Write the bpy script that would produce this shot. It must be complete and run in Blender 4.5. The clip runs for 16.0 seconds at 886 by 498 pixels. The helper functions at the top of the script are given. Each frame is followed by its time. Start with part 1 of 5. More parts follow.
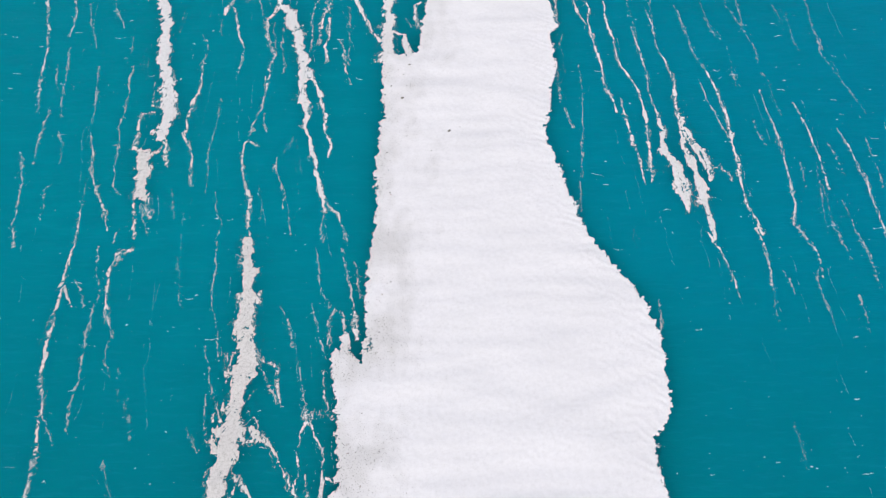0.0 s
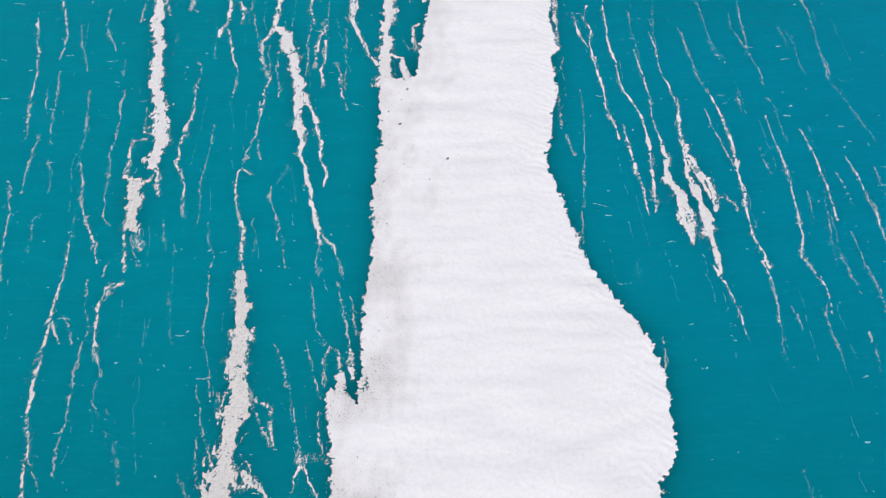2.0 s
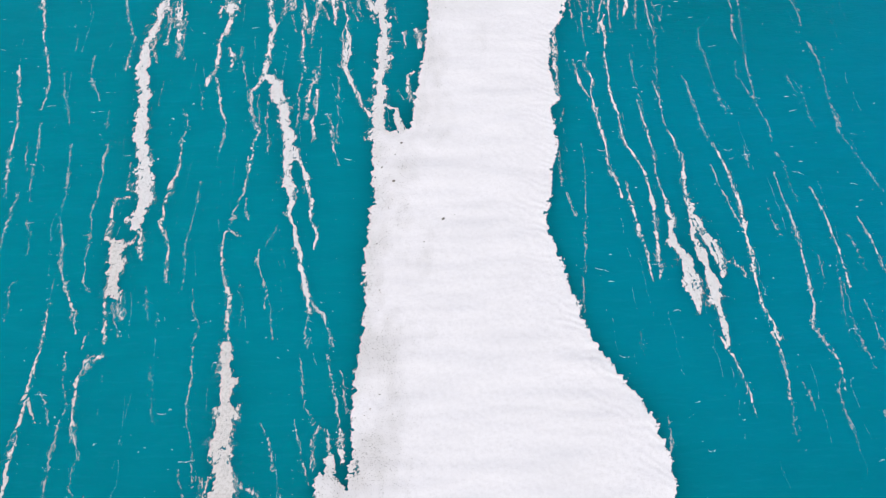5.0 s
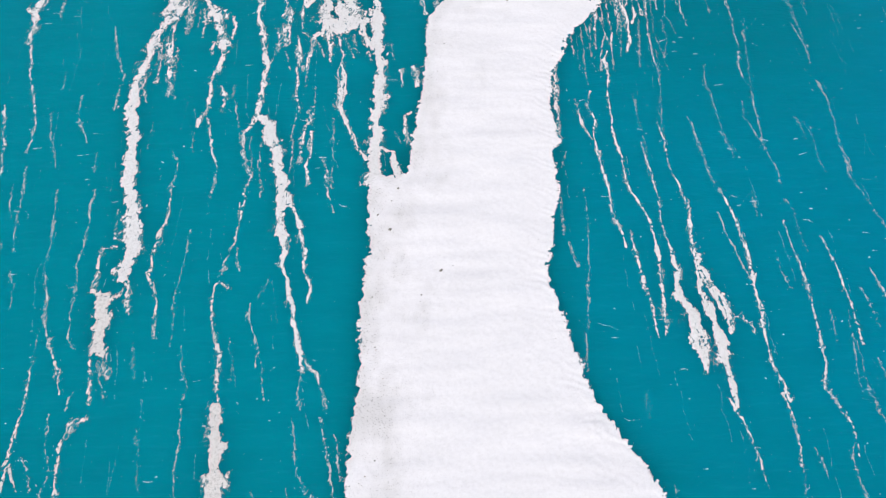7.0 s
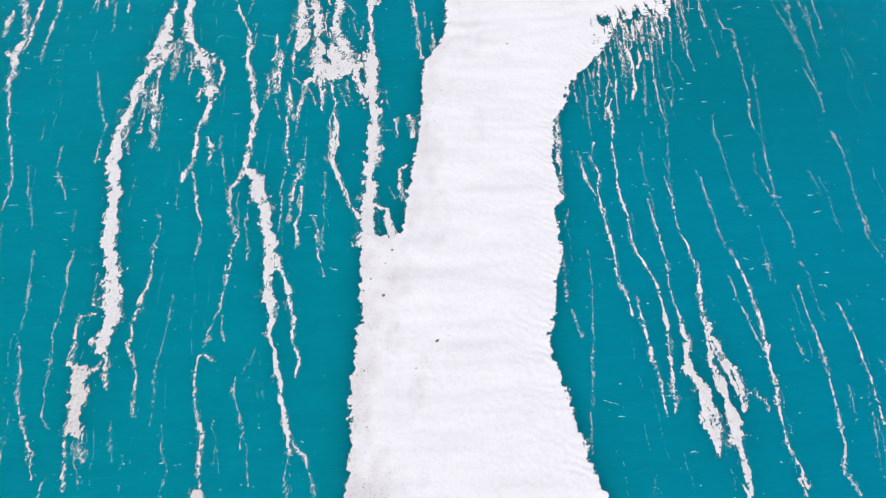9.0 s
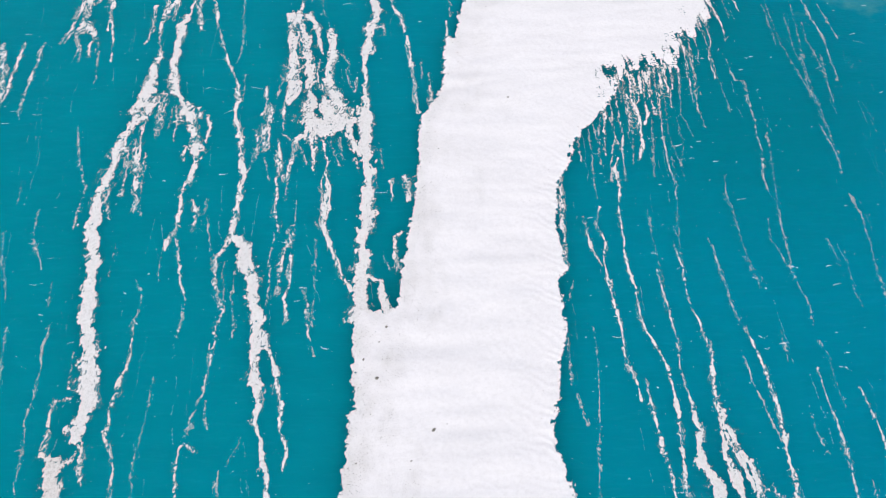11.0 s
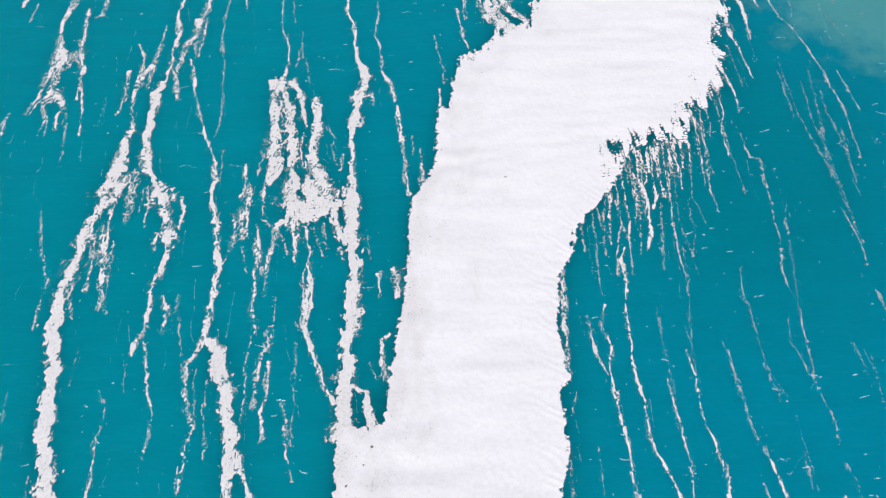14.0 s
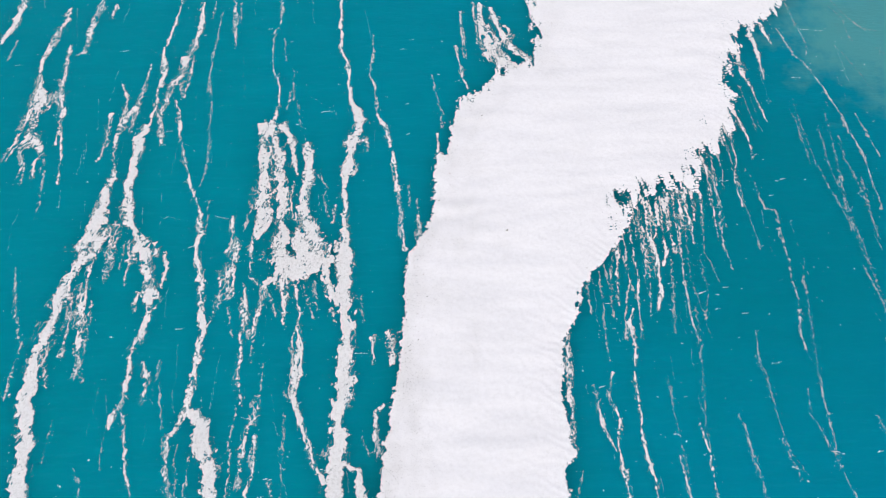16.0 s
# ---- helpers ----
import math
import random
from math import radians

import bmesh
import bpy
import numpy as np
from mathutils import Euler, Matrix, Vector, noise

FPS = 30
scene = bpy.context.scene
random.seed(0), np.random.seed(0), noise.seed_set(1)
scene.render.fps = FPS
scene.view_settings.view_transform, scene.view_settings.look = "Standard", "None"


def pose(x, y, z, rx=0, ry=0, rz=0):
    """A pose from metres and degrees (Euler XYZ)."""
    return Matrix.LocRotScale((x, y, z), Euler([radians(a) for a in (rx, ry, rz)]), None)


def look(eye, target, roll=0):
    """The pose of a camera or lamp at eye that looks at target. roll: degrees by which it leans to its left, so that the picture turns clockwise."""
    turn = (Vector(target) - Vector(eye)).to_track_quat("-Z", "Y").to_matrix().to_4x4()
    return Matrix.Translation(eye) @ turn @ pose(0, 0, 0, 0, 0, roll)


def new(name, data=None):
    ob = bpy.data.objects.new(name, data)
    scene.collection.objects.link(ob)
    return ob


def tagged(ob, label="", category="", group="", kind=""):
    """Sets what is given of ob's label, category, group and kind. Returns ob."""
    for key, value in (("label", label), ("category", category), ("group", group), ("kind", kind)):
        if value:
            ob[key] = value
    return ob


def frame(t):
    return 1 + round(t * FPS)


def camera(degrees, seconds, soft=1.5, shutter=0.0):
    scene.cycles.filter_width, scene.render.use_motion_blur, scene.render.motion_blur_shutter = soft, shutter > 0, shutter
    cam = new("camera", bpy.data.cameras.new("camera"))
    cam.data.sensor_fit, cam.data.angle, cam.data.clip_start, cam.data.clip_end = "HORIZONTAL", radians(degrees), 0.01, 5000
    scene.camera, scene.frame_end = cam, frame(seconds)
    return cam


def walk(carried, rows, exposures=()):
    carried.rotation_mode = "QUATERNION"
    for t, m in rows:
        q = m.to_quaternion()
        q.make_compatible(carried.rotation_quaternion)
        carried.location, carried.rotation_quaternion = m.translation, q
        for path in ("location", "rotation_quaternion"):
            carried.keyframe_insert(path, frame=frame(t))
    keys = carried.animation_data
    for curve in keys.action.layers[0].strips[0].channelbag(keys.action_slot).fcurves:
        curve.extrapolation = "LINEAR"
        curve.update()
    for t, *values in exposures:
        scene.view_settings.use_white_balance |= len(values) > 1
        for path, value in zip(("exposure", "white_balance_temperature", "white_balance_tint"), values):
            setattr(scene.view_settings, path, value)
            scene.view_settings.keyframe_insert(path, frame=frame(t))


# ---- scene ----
cam = camera(58.0, 16.0, soft=0.9)
# The gimbal holds one heading and one tilt all along; only the craft drifts on.
TILT, LEAN = 32.988, 0.500
ROWS = [
    (0.0, -0.004, -7.895, 36.964),
    (0.5, -0.002, -7.326, 36.949),
    (1.0, 0.020, -6.779, 36.927),
    (1.5, 0.051, -6.270, 36.947),
    (2.0, 0.087, -5.730, 36.978),
    (2.5, 0.122, -5.135, 37.031),
    (3.0, 0.152, -4.524, 37.142),
    (3.5, 0.186, -3.861, 37.235),
    (4.0, 0.238, -3.152, 37.307),
    (6.5, 0.470, 0.830, 37.489),
    (7.0, 0.475, 1.655, 37.626),
    (7.5, 0.507, 2.543, 37.749),
    (8.0, 0.551, 3.611, 37.741),
    (8.5, 0.612, 4.795, 37.661),
    (9.0, 0.674, 5.968, 37.627),
    (11.5, 0.885, 11.911, 37.709),
    (12.0, 0.972, 13.031, 37.688),
    (12.5, 1.053, 14.189, 37.624),
    (13.0, 1.130, 15.305, 37.571),
    (13.5, 1.208, 16.370, 37.545),
    (14.0, 1.264, 17.335, 37.548),
    (14.5, 1.305, 18.290, 37.535),
    (15.0, 1.336, 19.306, 37.457),
    (15.5, 1.367, 20.352, 37.327),
    (16.0, 1.380, 21.428, 37.168),
]
walk(cam, [(t, pose(x, y, z, TILT, LEAN, 0)) for t, x, y, z in ROWS], [(0.0, 0.05), (4.0, 0.06), (6.5, 0.15), (13.0, 0.15), (16.0, 0.10)])

# ---- light: bright haze over open sea, a clear high sun ----
SUN_HEIGHT, SUN_ROUND = 52.5, 194.0
world = bpy.data.worlds.new("sky")
scene.world = world
world.use_nodes = True
sky = world.node_tree.nodes.new("ShaderNodeTexSky")
sky.sky_type, sky.sun_disc = "NISHITA", False
sky.sun_elevation, sky.sun_rotation = radians(SUN_HEIGHT), radians(SUN_ROUND)
sky.dust_density, sky.ozone_density = 3.0, 1.0
back = world.node_tree.nodes["Background"]
back.inputs["Strength"].default_value = 0.10
world.node_tree.links.new(sky.outputs["Color"], back.inputs["Color"])
sun = new("sun", bpy.data.lights.new("sun", "SUN"))
sun.data.energy, sun.data.angle, sun.data.color = 2.12, radians(1.5), (1.0, 0.96, 0.92)
toward = Vector((math.sin(radians(SUN_ROUND)) * math.cos(radians(SUN_HEIGHT)), math.cos(radians(SUN_ROUND)) * math.cos(radians(SUN_HEIGHT)), math.sin(radians(SUN_HEIGHT))))
sun.matrix_world = look(toward * 100, (0, 0, 0))


# ---- materials ----
class Nodes:
    """A small builder for node materials."""

    def __init__(self, name):
        self.mat = bpy.data.materials.new(name)
        self.mat.use_nodes = True
        self.tree = self.mat.node_tree
        self.bsdf = self.tree.nodes["Principled BSDF"]
        self.place = self.tree.nodes.new("ShaderNodeNewGeometry").outputs["Position"]

    def add(self, kind, **sets):
        node = self.tree.nodes.new(kind)
        for key, value in sets.items():
            node.inputs[key.replace("_", " ")].default_value = value
        return node

    def link(self, a, b):
        self.tree.links.new(a, b)
        return self

    def stretched(self, sx, sy, sz=1.0):
        node = self.add("ShaderNodeMapping", Scale=(sx, sy, sz))
        self.link(self.place, node.inputs["Vector"])
        return node.outputs["Vector"]

    def noise(self, scale, detail=4.0, rough=0.6, vector=None):
        node = self.add("ShaderNodeTexNoise", Scale=scale, Detail=detail, Roughness=rough)
        self.link(vector or self.place, node.inputs["Vector"])
        return node.outputs["Fac"]

    def ramp(self, fac, stops):
        node = self.tree.nodes.new("ShaderNodeValToRGB")
        while len(node.color_ramp.elements) < len(stops):
            node.color_ramp.elements.new(0.5)
        for spot, (at, colour) in zip(node.color_ramp.elements, stops):
            spot.position, spot.color = at, (*colour, 1.0)
        self.link(fac, node.inputs["Fac"])
        return node.outputs["Color"]

    def mix(self, fac, a, b, blend="MIX"):
        node = self.tree.nodes.new("ShaderNodeMix")
        node.data_type, node.blend_type = "RGBA", blend
        for value, socket in ((fac, node.inputs[0]), (a, node.inputs[6]), (b, node.inputs[7])):
            if isinstance(value, bpy.types.NodeSocket):
                self.link(value, socket)
            else:
                socket.default_value = value if isinstance(value, float) else (*value, 1.0)
        return node.outputs[2]

    def math(self, how, a, b=0.0, clamp=False):
        node = self.tree.nodes.new("ShaderNodeMath")
        node.operation, node.use_clamp = how, clamp
        for value, socket in ((a, node.inputs[0]), (b, node.inputs[1])):
            if isinstance(value, bpy.types.NodeSocket):
                self.link(value, socket)
            else:
                socket.default_value = value
        return node.outputs[0]

    def bump(self, height, strength, distance, before=None):
        node = self.add("ShaderNodeBump", Strength=strength, Distance=distance)
        self.link(height, node.inputs["Height"])
        if before:
            self.link(before, node.inputs["Normal"])
        return node.outputs["Normal"]

    def done(self, colour=None, normal=None, rough=None, **sets):
        for value, key in ((colour, "Base Color"), (normal, "Normal"), (rough, "Roughness")):
            if isinstance(value, bpy.types.NodeSocket):
                self.link(value, self.bsdf.inputs[key])
            elif value is not None:
                self.bsdf.inputs[key].default_value = value if isinstance(value, float) else (*value, 1.0)
        for key, value in sets.items():
            self.bsdf.inputs[key.replace("_", " ")].default_value = value
        return self.mat


def water_material():
    n = Nodes("sea_water")
    broad = n.noise(0.035, 3.0, 0.5)
    # Greener to the west, bluer to the east, with broad uneven patches.
    axes = n.tree.nodes.new("ShaderNodeSeparateXYZ")
    n.link(n.place, axes.inputs[0])
    extent = n.math("ADD", n.math("DIVIDE", n.math("ADD", axes.outputs[0], 18.0), 44.0), n.math("MULTIPLY", n.math("SUBTRACT", broad, 0.5), 0.8), True)
    base = n.ramp(extent, [(0.0, (0.0, 0.248, 0.312)), (1.0, (0.0, 0.224, 0.330))])
    # Light and dark sides of the ripples, painted as tone in the base colour.
    drift = n.noise(0.6, 4.0, 0.55, n.stretched(0.55, 1.6))
    base = n.mix(n.math("MULTIPLY", drift, 0.75), base, (0.0, 0.180, 0.232))
    # Darker towards the near end: weaker sky reflection there put into the base colour.
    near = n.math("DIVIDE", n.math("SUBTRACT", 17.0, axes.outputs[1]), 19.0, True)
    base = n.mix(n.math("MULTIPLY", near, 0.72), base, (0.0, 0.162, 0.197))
    # Paler bluish streaks: sky reflected along ripple crests, painted in.
    lines = n.noise(2.6, 4.0, 0.6, n.stretched(0.3, 1.5))
    base = n.mix(n.math("MULTIPLY", n.math("SUBTRACT", lines, 0.52, True), 0.8), base, (0.01, 0.30, 0.40))
    # A cloud of pale silt hangs in the water beyond the raft's far bend.
    off = n.add("ShaderNodeVectorMath")
    off.operation = "DISTANCE"
    off.inputs[1].default_value = (31.6, 63.2, 0.0)
    n.link(n.stretched(1.0, 1.0), off.inputs[0])
    far = n.math("ADD", off.outputs["Value"], n.math("MULTIPLY", n.noise(0.36, 5.0, 0.62), 15.0))
    silt = n.math("DIVIDE", n.math("SUBTRACT", 17.0, far), 4.5, True)
    base = n.mix(n.math("MULTIPLY", silt, 0.6), base, (0.11, 0.34, 0.32))
    # Shade beside the raft under the bend's lee, painted into the water colour.
    lee_gap = n.add("ShaderNodeVectorMath")
    lee_gap.operation = "DISTANCE"
    lee_gap.inputs[1].default_value = (19.6, 48.0, 0.0)
    n.link(n.stretched(1.0, 1.0), lee_gap.inputs[0])
    lee_shade = n.math("DIVIDE", n.math("SUBTRACT", n.math("ADD", 12.0, n.math("MULTIPLY", broad, 6.0)), lee_gap.outputs["Value"]), 9.0, True)
    base = n.mix(n.math("MULTIPLY", lee_shade, 0.55), base, (0.0, 0.165, 0.200))
    ripple = n.noise(2.2, 5.0, 0.6, n.stretched(0.7, 1.6))
    fine = n.noise(9.0, 3.0, 0.6, n.stretched(0.6, 1.5))
    normal = n.bump(fine, 0.35, 0.01, n.bump(ripple, 0.6, 0.06))
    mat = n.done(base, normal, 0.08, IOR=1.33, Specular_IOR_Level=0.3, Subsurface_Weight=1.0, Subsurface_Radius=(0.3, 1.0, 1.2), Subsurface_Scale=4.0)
    n.bsdf.subsurface_method = "BURLEY"
    return mat


def pumice_material(name, light, dark, lone, strewn=True):
    n = Nodes(name)
    grain = n.noise(21.0, 3.0, 0.75)
    clump = n.noise(6.0, 5.0, 0.7)
    cloud = n.noise(0.3, 5.0, 0.6, n.stretched(0.8, 1.1))
    speck = n.noise(17.0, 2.0, 0.6)
    colour = n.ramp(n.math("ADD", n.math("MULTIPLY", grain, 0.5), n.math("MULTIPLY", clump, 0.5)), [(0.37, dark), (0.53, light)])
    colour = n.mix(n.math("MULTIPLY", n.math("SUBTRACT", cloud, 0.4, True), 0.9), colour, tuple(0.80 * c for c in light))
    # Grey, gritty pumice where the mat has weathered.
    worn = n.tree.nodes.new("ShaderNodeAttribute")
    worn.attribute_name = "weathering"
    grit = n.math("MULTIPLY", worn.outputs["Fac"], n.math("ADD", 0.08, n.math("MULTIPLY", clump, 0.95)), True)
    colour = n.mix(grit, colour, (0.60, 0.585, 0.565))
    dots = n.math("MULTIPLY", n.math("MULTIPLY", n.math("SUBTRACT", speck, 0.605, True), 9.0, True), n.math("ADD", 0.12, n.math("MULTIPLY", worn.outputs["Fac"], 1.4)), True)
    colour = n.mix(dots, colour, (0.20, 0.195, 0.18))
    one = n.tree.nodes.new("ShaderNodeObjectInfo").outputs["Random"]
    colour = n.mix(n.math("MULTIPLY", one, lone), colour, (0.50, 0.475, 0.44))
    normal = n.bump(grain, 0.35, 0.015, n.bump(clump, 0.3, 0.03))
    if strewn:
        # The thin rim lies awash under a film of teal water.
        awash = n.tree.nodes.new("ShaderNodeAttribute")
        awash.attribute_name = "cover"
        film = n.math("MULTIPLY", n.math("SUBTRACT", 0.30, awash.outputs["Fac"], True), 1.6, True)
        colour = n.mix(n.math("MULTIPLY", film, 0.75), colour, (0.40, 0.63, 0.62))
    mat = n.done(colour, normal, 0.92, Specular_IOR_Level=0.2)
    if strewn:
        # Where the layer thins out, single grains too fine to model lie apart, with water between.
        cover = n.tree.nodes.new("ShaderNodeAttribute")
        cover.attribute_name = "cover"
        dust = n.math("ADD", n.noise(40.0, 2.0, 0.6), n.math("MULTIPLY", n.noise(13.0, 2.0, 0.6, n.stretched(0.75, 1.0)), 1.1))
        lies = n.math("ADD", n.math("MULTIPLY", cover.outputs["Fac"], 2.1), n.math("SUBTRACT", dust, 0.74))
        n.link(n.math("MULTIPLY", lies, 1.0, True), n.bsdf.inputs["Alpha"])
    return mat


WATER = water_material()
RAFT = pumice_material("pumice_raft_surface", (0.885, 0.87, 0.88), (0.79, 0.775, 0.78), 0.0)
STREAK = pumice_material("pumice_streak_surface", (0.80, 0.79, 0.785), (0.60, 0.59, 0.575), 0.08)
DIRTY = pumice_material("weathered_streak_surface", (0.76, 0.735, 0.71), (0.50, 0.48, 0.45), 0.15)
GRAIN = pumice_material("pumice_grain_surface", (0.80, 0.86, 0.87), (0.55, 0.62, 0.63), 0.06, False)
# Near-white for foam, and for sun glints modelled as lumps.
FOAM_GLINT = Nodes("foam_glints").done((0.86, 0.95, 0.98), None, 0.2)


def stone_material():
    n = Nodes("dark_wet_stone")
    colour = n.ramp(n.noise(22.0, 4.0, 0.65), [(0.35, (0.06, 0.058, 0.05)), (0.65, (0.34, 0.32, 0.28))])
    return n.done(colour, n.bump(n.noise(40.0), 0.5, 0.02), 0.6)


STONE = stone_material()


def debris_material():
    n = Nodes("bits_of_wood_and_stone")
    colour = n.ramp(n.noise(1.7, 2.0, 0.5), [(0.35, (0.10, 0.098, 0.085)), (0.5, (0.30, 0.27, 0.23)), (0.65, (0.42, 0.30, 0.25))])
    return n.done(colour, None, 0.8)


DEBRIS = debris_material()


# ---- fields and sheets ----
def lattice(ix, iy, seed):
    h = (ix.astype(np.int64) * 374761393 + iy.astype(np.int64) * 668265263 + seed * 1442695041) & 0xFFFFFFFF
    h = ((h ^ (h >> 13)) * 1274126177) & 0xFFFFFFFF
    return ((h ^ (h >> 16)) & 0xFFFF) / 65536.0 * 2 * np.pi


def ripple_noise(x, y, seed=0):
    """Gradient noise, about -1 to 1."""
    ix, iy = np.floor(x), np.floor(y)
    u, v = x - ix, y - iy
    out = 0
    su, sv = u * u * u * (u * (u * 6 - 15) + 10), v * v * v * (v * (v * 6 - 15) + 10)
    for a, wa in ((0, 1 - su), (1, su)):
        for b, wb in ((0, 1 - sv), (1, sv)):
            turn = lattice(ix + a, iy + b, seed)
            out = out + wa * wb * (np.cos(turn) * (u - a) + np.sin(turn) * (v - b))
    return out * 1.5


def rough_noise(x, y, seed=0, octaves=3, gain=0.6):
    total, amp = 0, 1.0
    for k in range(octaves):
        total = total + amp * ripple_noise(x * 2**k + 17.3 * k, y * 2**k - 9.1 * k, seed + 31 * k)
        amp *= gain
    return total


def swell(x, y):
    """The height of the sea: short low waves, their crests lying across, in uneven groups."""
    bend = ripple_noise(x / 7, y / 5, 5)
    group = np.clip(0.45 + 0.9 * ripple_noise(x / 4.5, y / 3.5, 8), 0.05, 1.4)
    z = 0.012 * np.sin(2 * np.pi * (y + 0.16 * x) / 2.3 + 4 * bend) + 0.009 * np.sin(2 * np.pi * (y - 0.22 * x) / 1.55 + 5 * bend + 1)
    return z * group + 0.028 * ripple_noise(x / 3.4, y / 1.5, 11)


def grid_mesh(name, verts, quads, material, smooth=True):
    me = bpy.data.meshes.new(name)
    me.vertices.add(len(verts))
    me.vertices.foreach_set("co", np.ascontiguousarray(verts, dtype=np.float32).ravel())
    me.loops.add(quads.size)
    me.loops.foreach_set("vertex_index", np.ascontiguousarray(quads, dtype=np.int32).ravel())
    me.polygons.add(len(quads))
    me.polygons.foreach_set("loop_start", np.arange(0, quads.size, quads.shape[1], dtype=np.int32))
    me.polygons.foreach_set("use_smooth", np.full(len(quads), smooth))
    me.update(calc_edges=True)
    me.materials.append(material)
    return me


THIN = -0.3


def islands(i, j, wide):
    """Which island each of the kept cells (i, j) belongs to."""
    spot = np.full((j.max() + 2) * wide, -1)
    key = j * wide + i
    spot[key] = np.arange(len(key))
    pairs = [(np.nonzero(spot[key + step] >= 0)[0], step) for step in (1, wide)]
    a = np.concatenate([p for p, _ in pairs])
    b = np.concatenate([spot[key[p] + step] for p, step in pairs])
    label = np.arange(len(key))
    while True:
        least = np.minimum(label[a], label[b])
        then = label.copy()
        np.minimum.at(then, label[a], least)
        np.minimum.at(then, label[b], least)
        then = then[label]
        while (then[then] != then).any():
            then = then[then]
        if (then == label).all():
            return label
        label = then


def sheet(thing, xs, ys, field, high, material, names, most, least, weather=None):
    """A floating layer where the field is high, thin and strewn at its rim. Each of its large islands is a part
    of the thing; the crumbs too small to tell apart are one part more."""
    keep = np.maximum(np.maximum(field[:-1, :-1], field[1:, :-1]), np.maximum(field[:-1, 1:], field[1:, 1:])) > THIN
    j, i = np.nonzero(keep)
    wide = len(xs)
    label = islands(i, j, wide)
    kinds, sizes = np.unique(label, return_counts=True)
    cell = (xs[1] - xs[0]) ** 2
    large = kinds[np.argsort(-sizes)][:most]
    large = [k for k in large if sizes[kinds == k][0] * cell > least]
    quads = np.stack([j * wide + i, j * wide + i + 1, (j + 1) * wide + i + 1, (j + 1) * wide + i], 1)
    lots = [(names[0] if n == 0 else names[1], label == k) for n, k in enumerate(large)]
    rest = ~np.isin(label, large)
    if rest.any():
        lots.append((names[2], rest))
    for name, chosen in lots:
        used, inverse = np.unique(quads[chosen], return_inverse=True)
        x, y, f = xs[used % wide], ys[used // wide], field.ravel()[used]
        z = swell(x, y) + 0.008 + high(x, y, f)
        me = grid_mesh(name, np.stack([x, y, z], 1), inverse.reshape(-1, 4), material)
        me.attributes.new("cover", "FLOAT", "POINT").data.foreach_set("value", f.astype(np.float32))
        if weather is not None:
            me.attributes.new("weathering", "FLOAT", "POINT").data.foreach_set("value", weather.ravel()[used].astype(np.float32))
        ob = new(name, me)
        ob.parent = thing
        if name == names[2]:
            tagged(ob, "small pale crumbs of pumice", kind="stuff")


OCTA = np.array([(1, 0, 0), (0, 1, 0), (-1, 0, 0), (0, -1, 0), (0, 0, 1), (0, 0, -0.6)], float)
OCTA_FACES = np.array([(0, 1, 4), (1, 2, 4), (2, 3, 4), (3, 0, 4), (1, 0, 5), (2, 1, 5), (3, 2, 5), (0, 3, 5)])


def grains(name, x, y, size, material, rng, flat=0.6, lift=0.3):
    """Many small uneven lumps afloat, in one mesh."""
    turn = rng.uniform(0, 6.3, len(x))
    scale = size[:, None, None] * rng.uniform(0.6, 1.35, (len(x), 6, 3))
    p = OCTA[None] * scale
    p[..., 2] *= flat
    c, s = np.cos(turn)[:, None], np.sin(turn)[:, None]
    px, py = p[..., 0] * c - p[..., 1] * s + x[:, None], p[..., 0] * s + p[..., 1] * c + y[:, None]
    pz = p[..., 2] + (swell(x, y) + lift * size * flat)[:, None]
    verts = np.stack([px, py, pz], -1).reshape(-1, 3)
    faces = (OCTA_FACES[None] + 6 * np.arange(len(x))[:, None, None]).reshape(-1, 3)
    return grid_mesh(name, verts, faces, material, smooth=True)


# ---- the sea: one sheet to the horizon ----
def sea():
    def spread(lo, hi, step):
        inner = np.arange(lo, hi + step / 2, step)
        out = step * np.cumsum(1.35 ** np.arange(1, 32))
        out = out[out < 4500]
        return np.concatenate([lo - out[::-1], inner, hi + out])

    xs, ys = spread(-36, 40, 0.25), spread(-4, 80, 0.25)
    gx, gy = np.meshgrid(xs, ys)
    calm = np.clip(1 - np.maximum(np.maximum(-36 - gx, gx - 40), np.maximum(-4 - gy, gy - 80)) / 3, 0, 1)
    z = swell(gx, gy) * calm
    n = len(xs)
    j, i = np.meshgrid(np.arange(len(ys) - 1), np.arange(n - 1), indexing="ij")
    quads = np.stack([j * n + i, j * n + i + 1, (j + 1) * n + i + 1, (j + 1) * n + i], -1).reshape(-1, 4)
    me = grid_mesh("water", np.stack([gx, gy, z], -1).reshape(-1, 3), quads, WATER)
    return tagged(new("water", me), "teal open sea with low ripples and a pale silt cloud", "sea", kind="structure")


sea()

# ---- the raft of pumice ----
# Its two shores, from near to far.
LEFT_NEAR = [(-6.9, -18), (-6.13, -5.64), (-5.80, 2.28), (-5.24, 3.07), (-5.37, 4.66), (-5.46, 5.77), (-5.57, 6.93), (-5.72, 7.83), (-5.81, 8.74), (-6.11, 9.37), (-6.06, 10.26), (-5.67, 10.06), (-5.41, 10.89), (-5.09, 10.96), (-4.87, 10.18), (-4.48, 9.36), (-4.37, 10.63), (-4.38, 11.94), (-4.43, 13.30), (-4.38, 15.07), (-4.25, 16.91), (-4.09, 19.16), (-4.22, 20.59), (-4.30, 21.76), (-4.21, 23.59), (-4.18, 25.13), (-3.99, 25.86), (-4.06, 27.21), (-4.18, 28.26), (-4.22, 30.07), (-4.21, 31.75)]
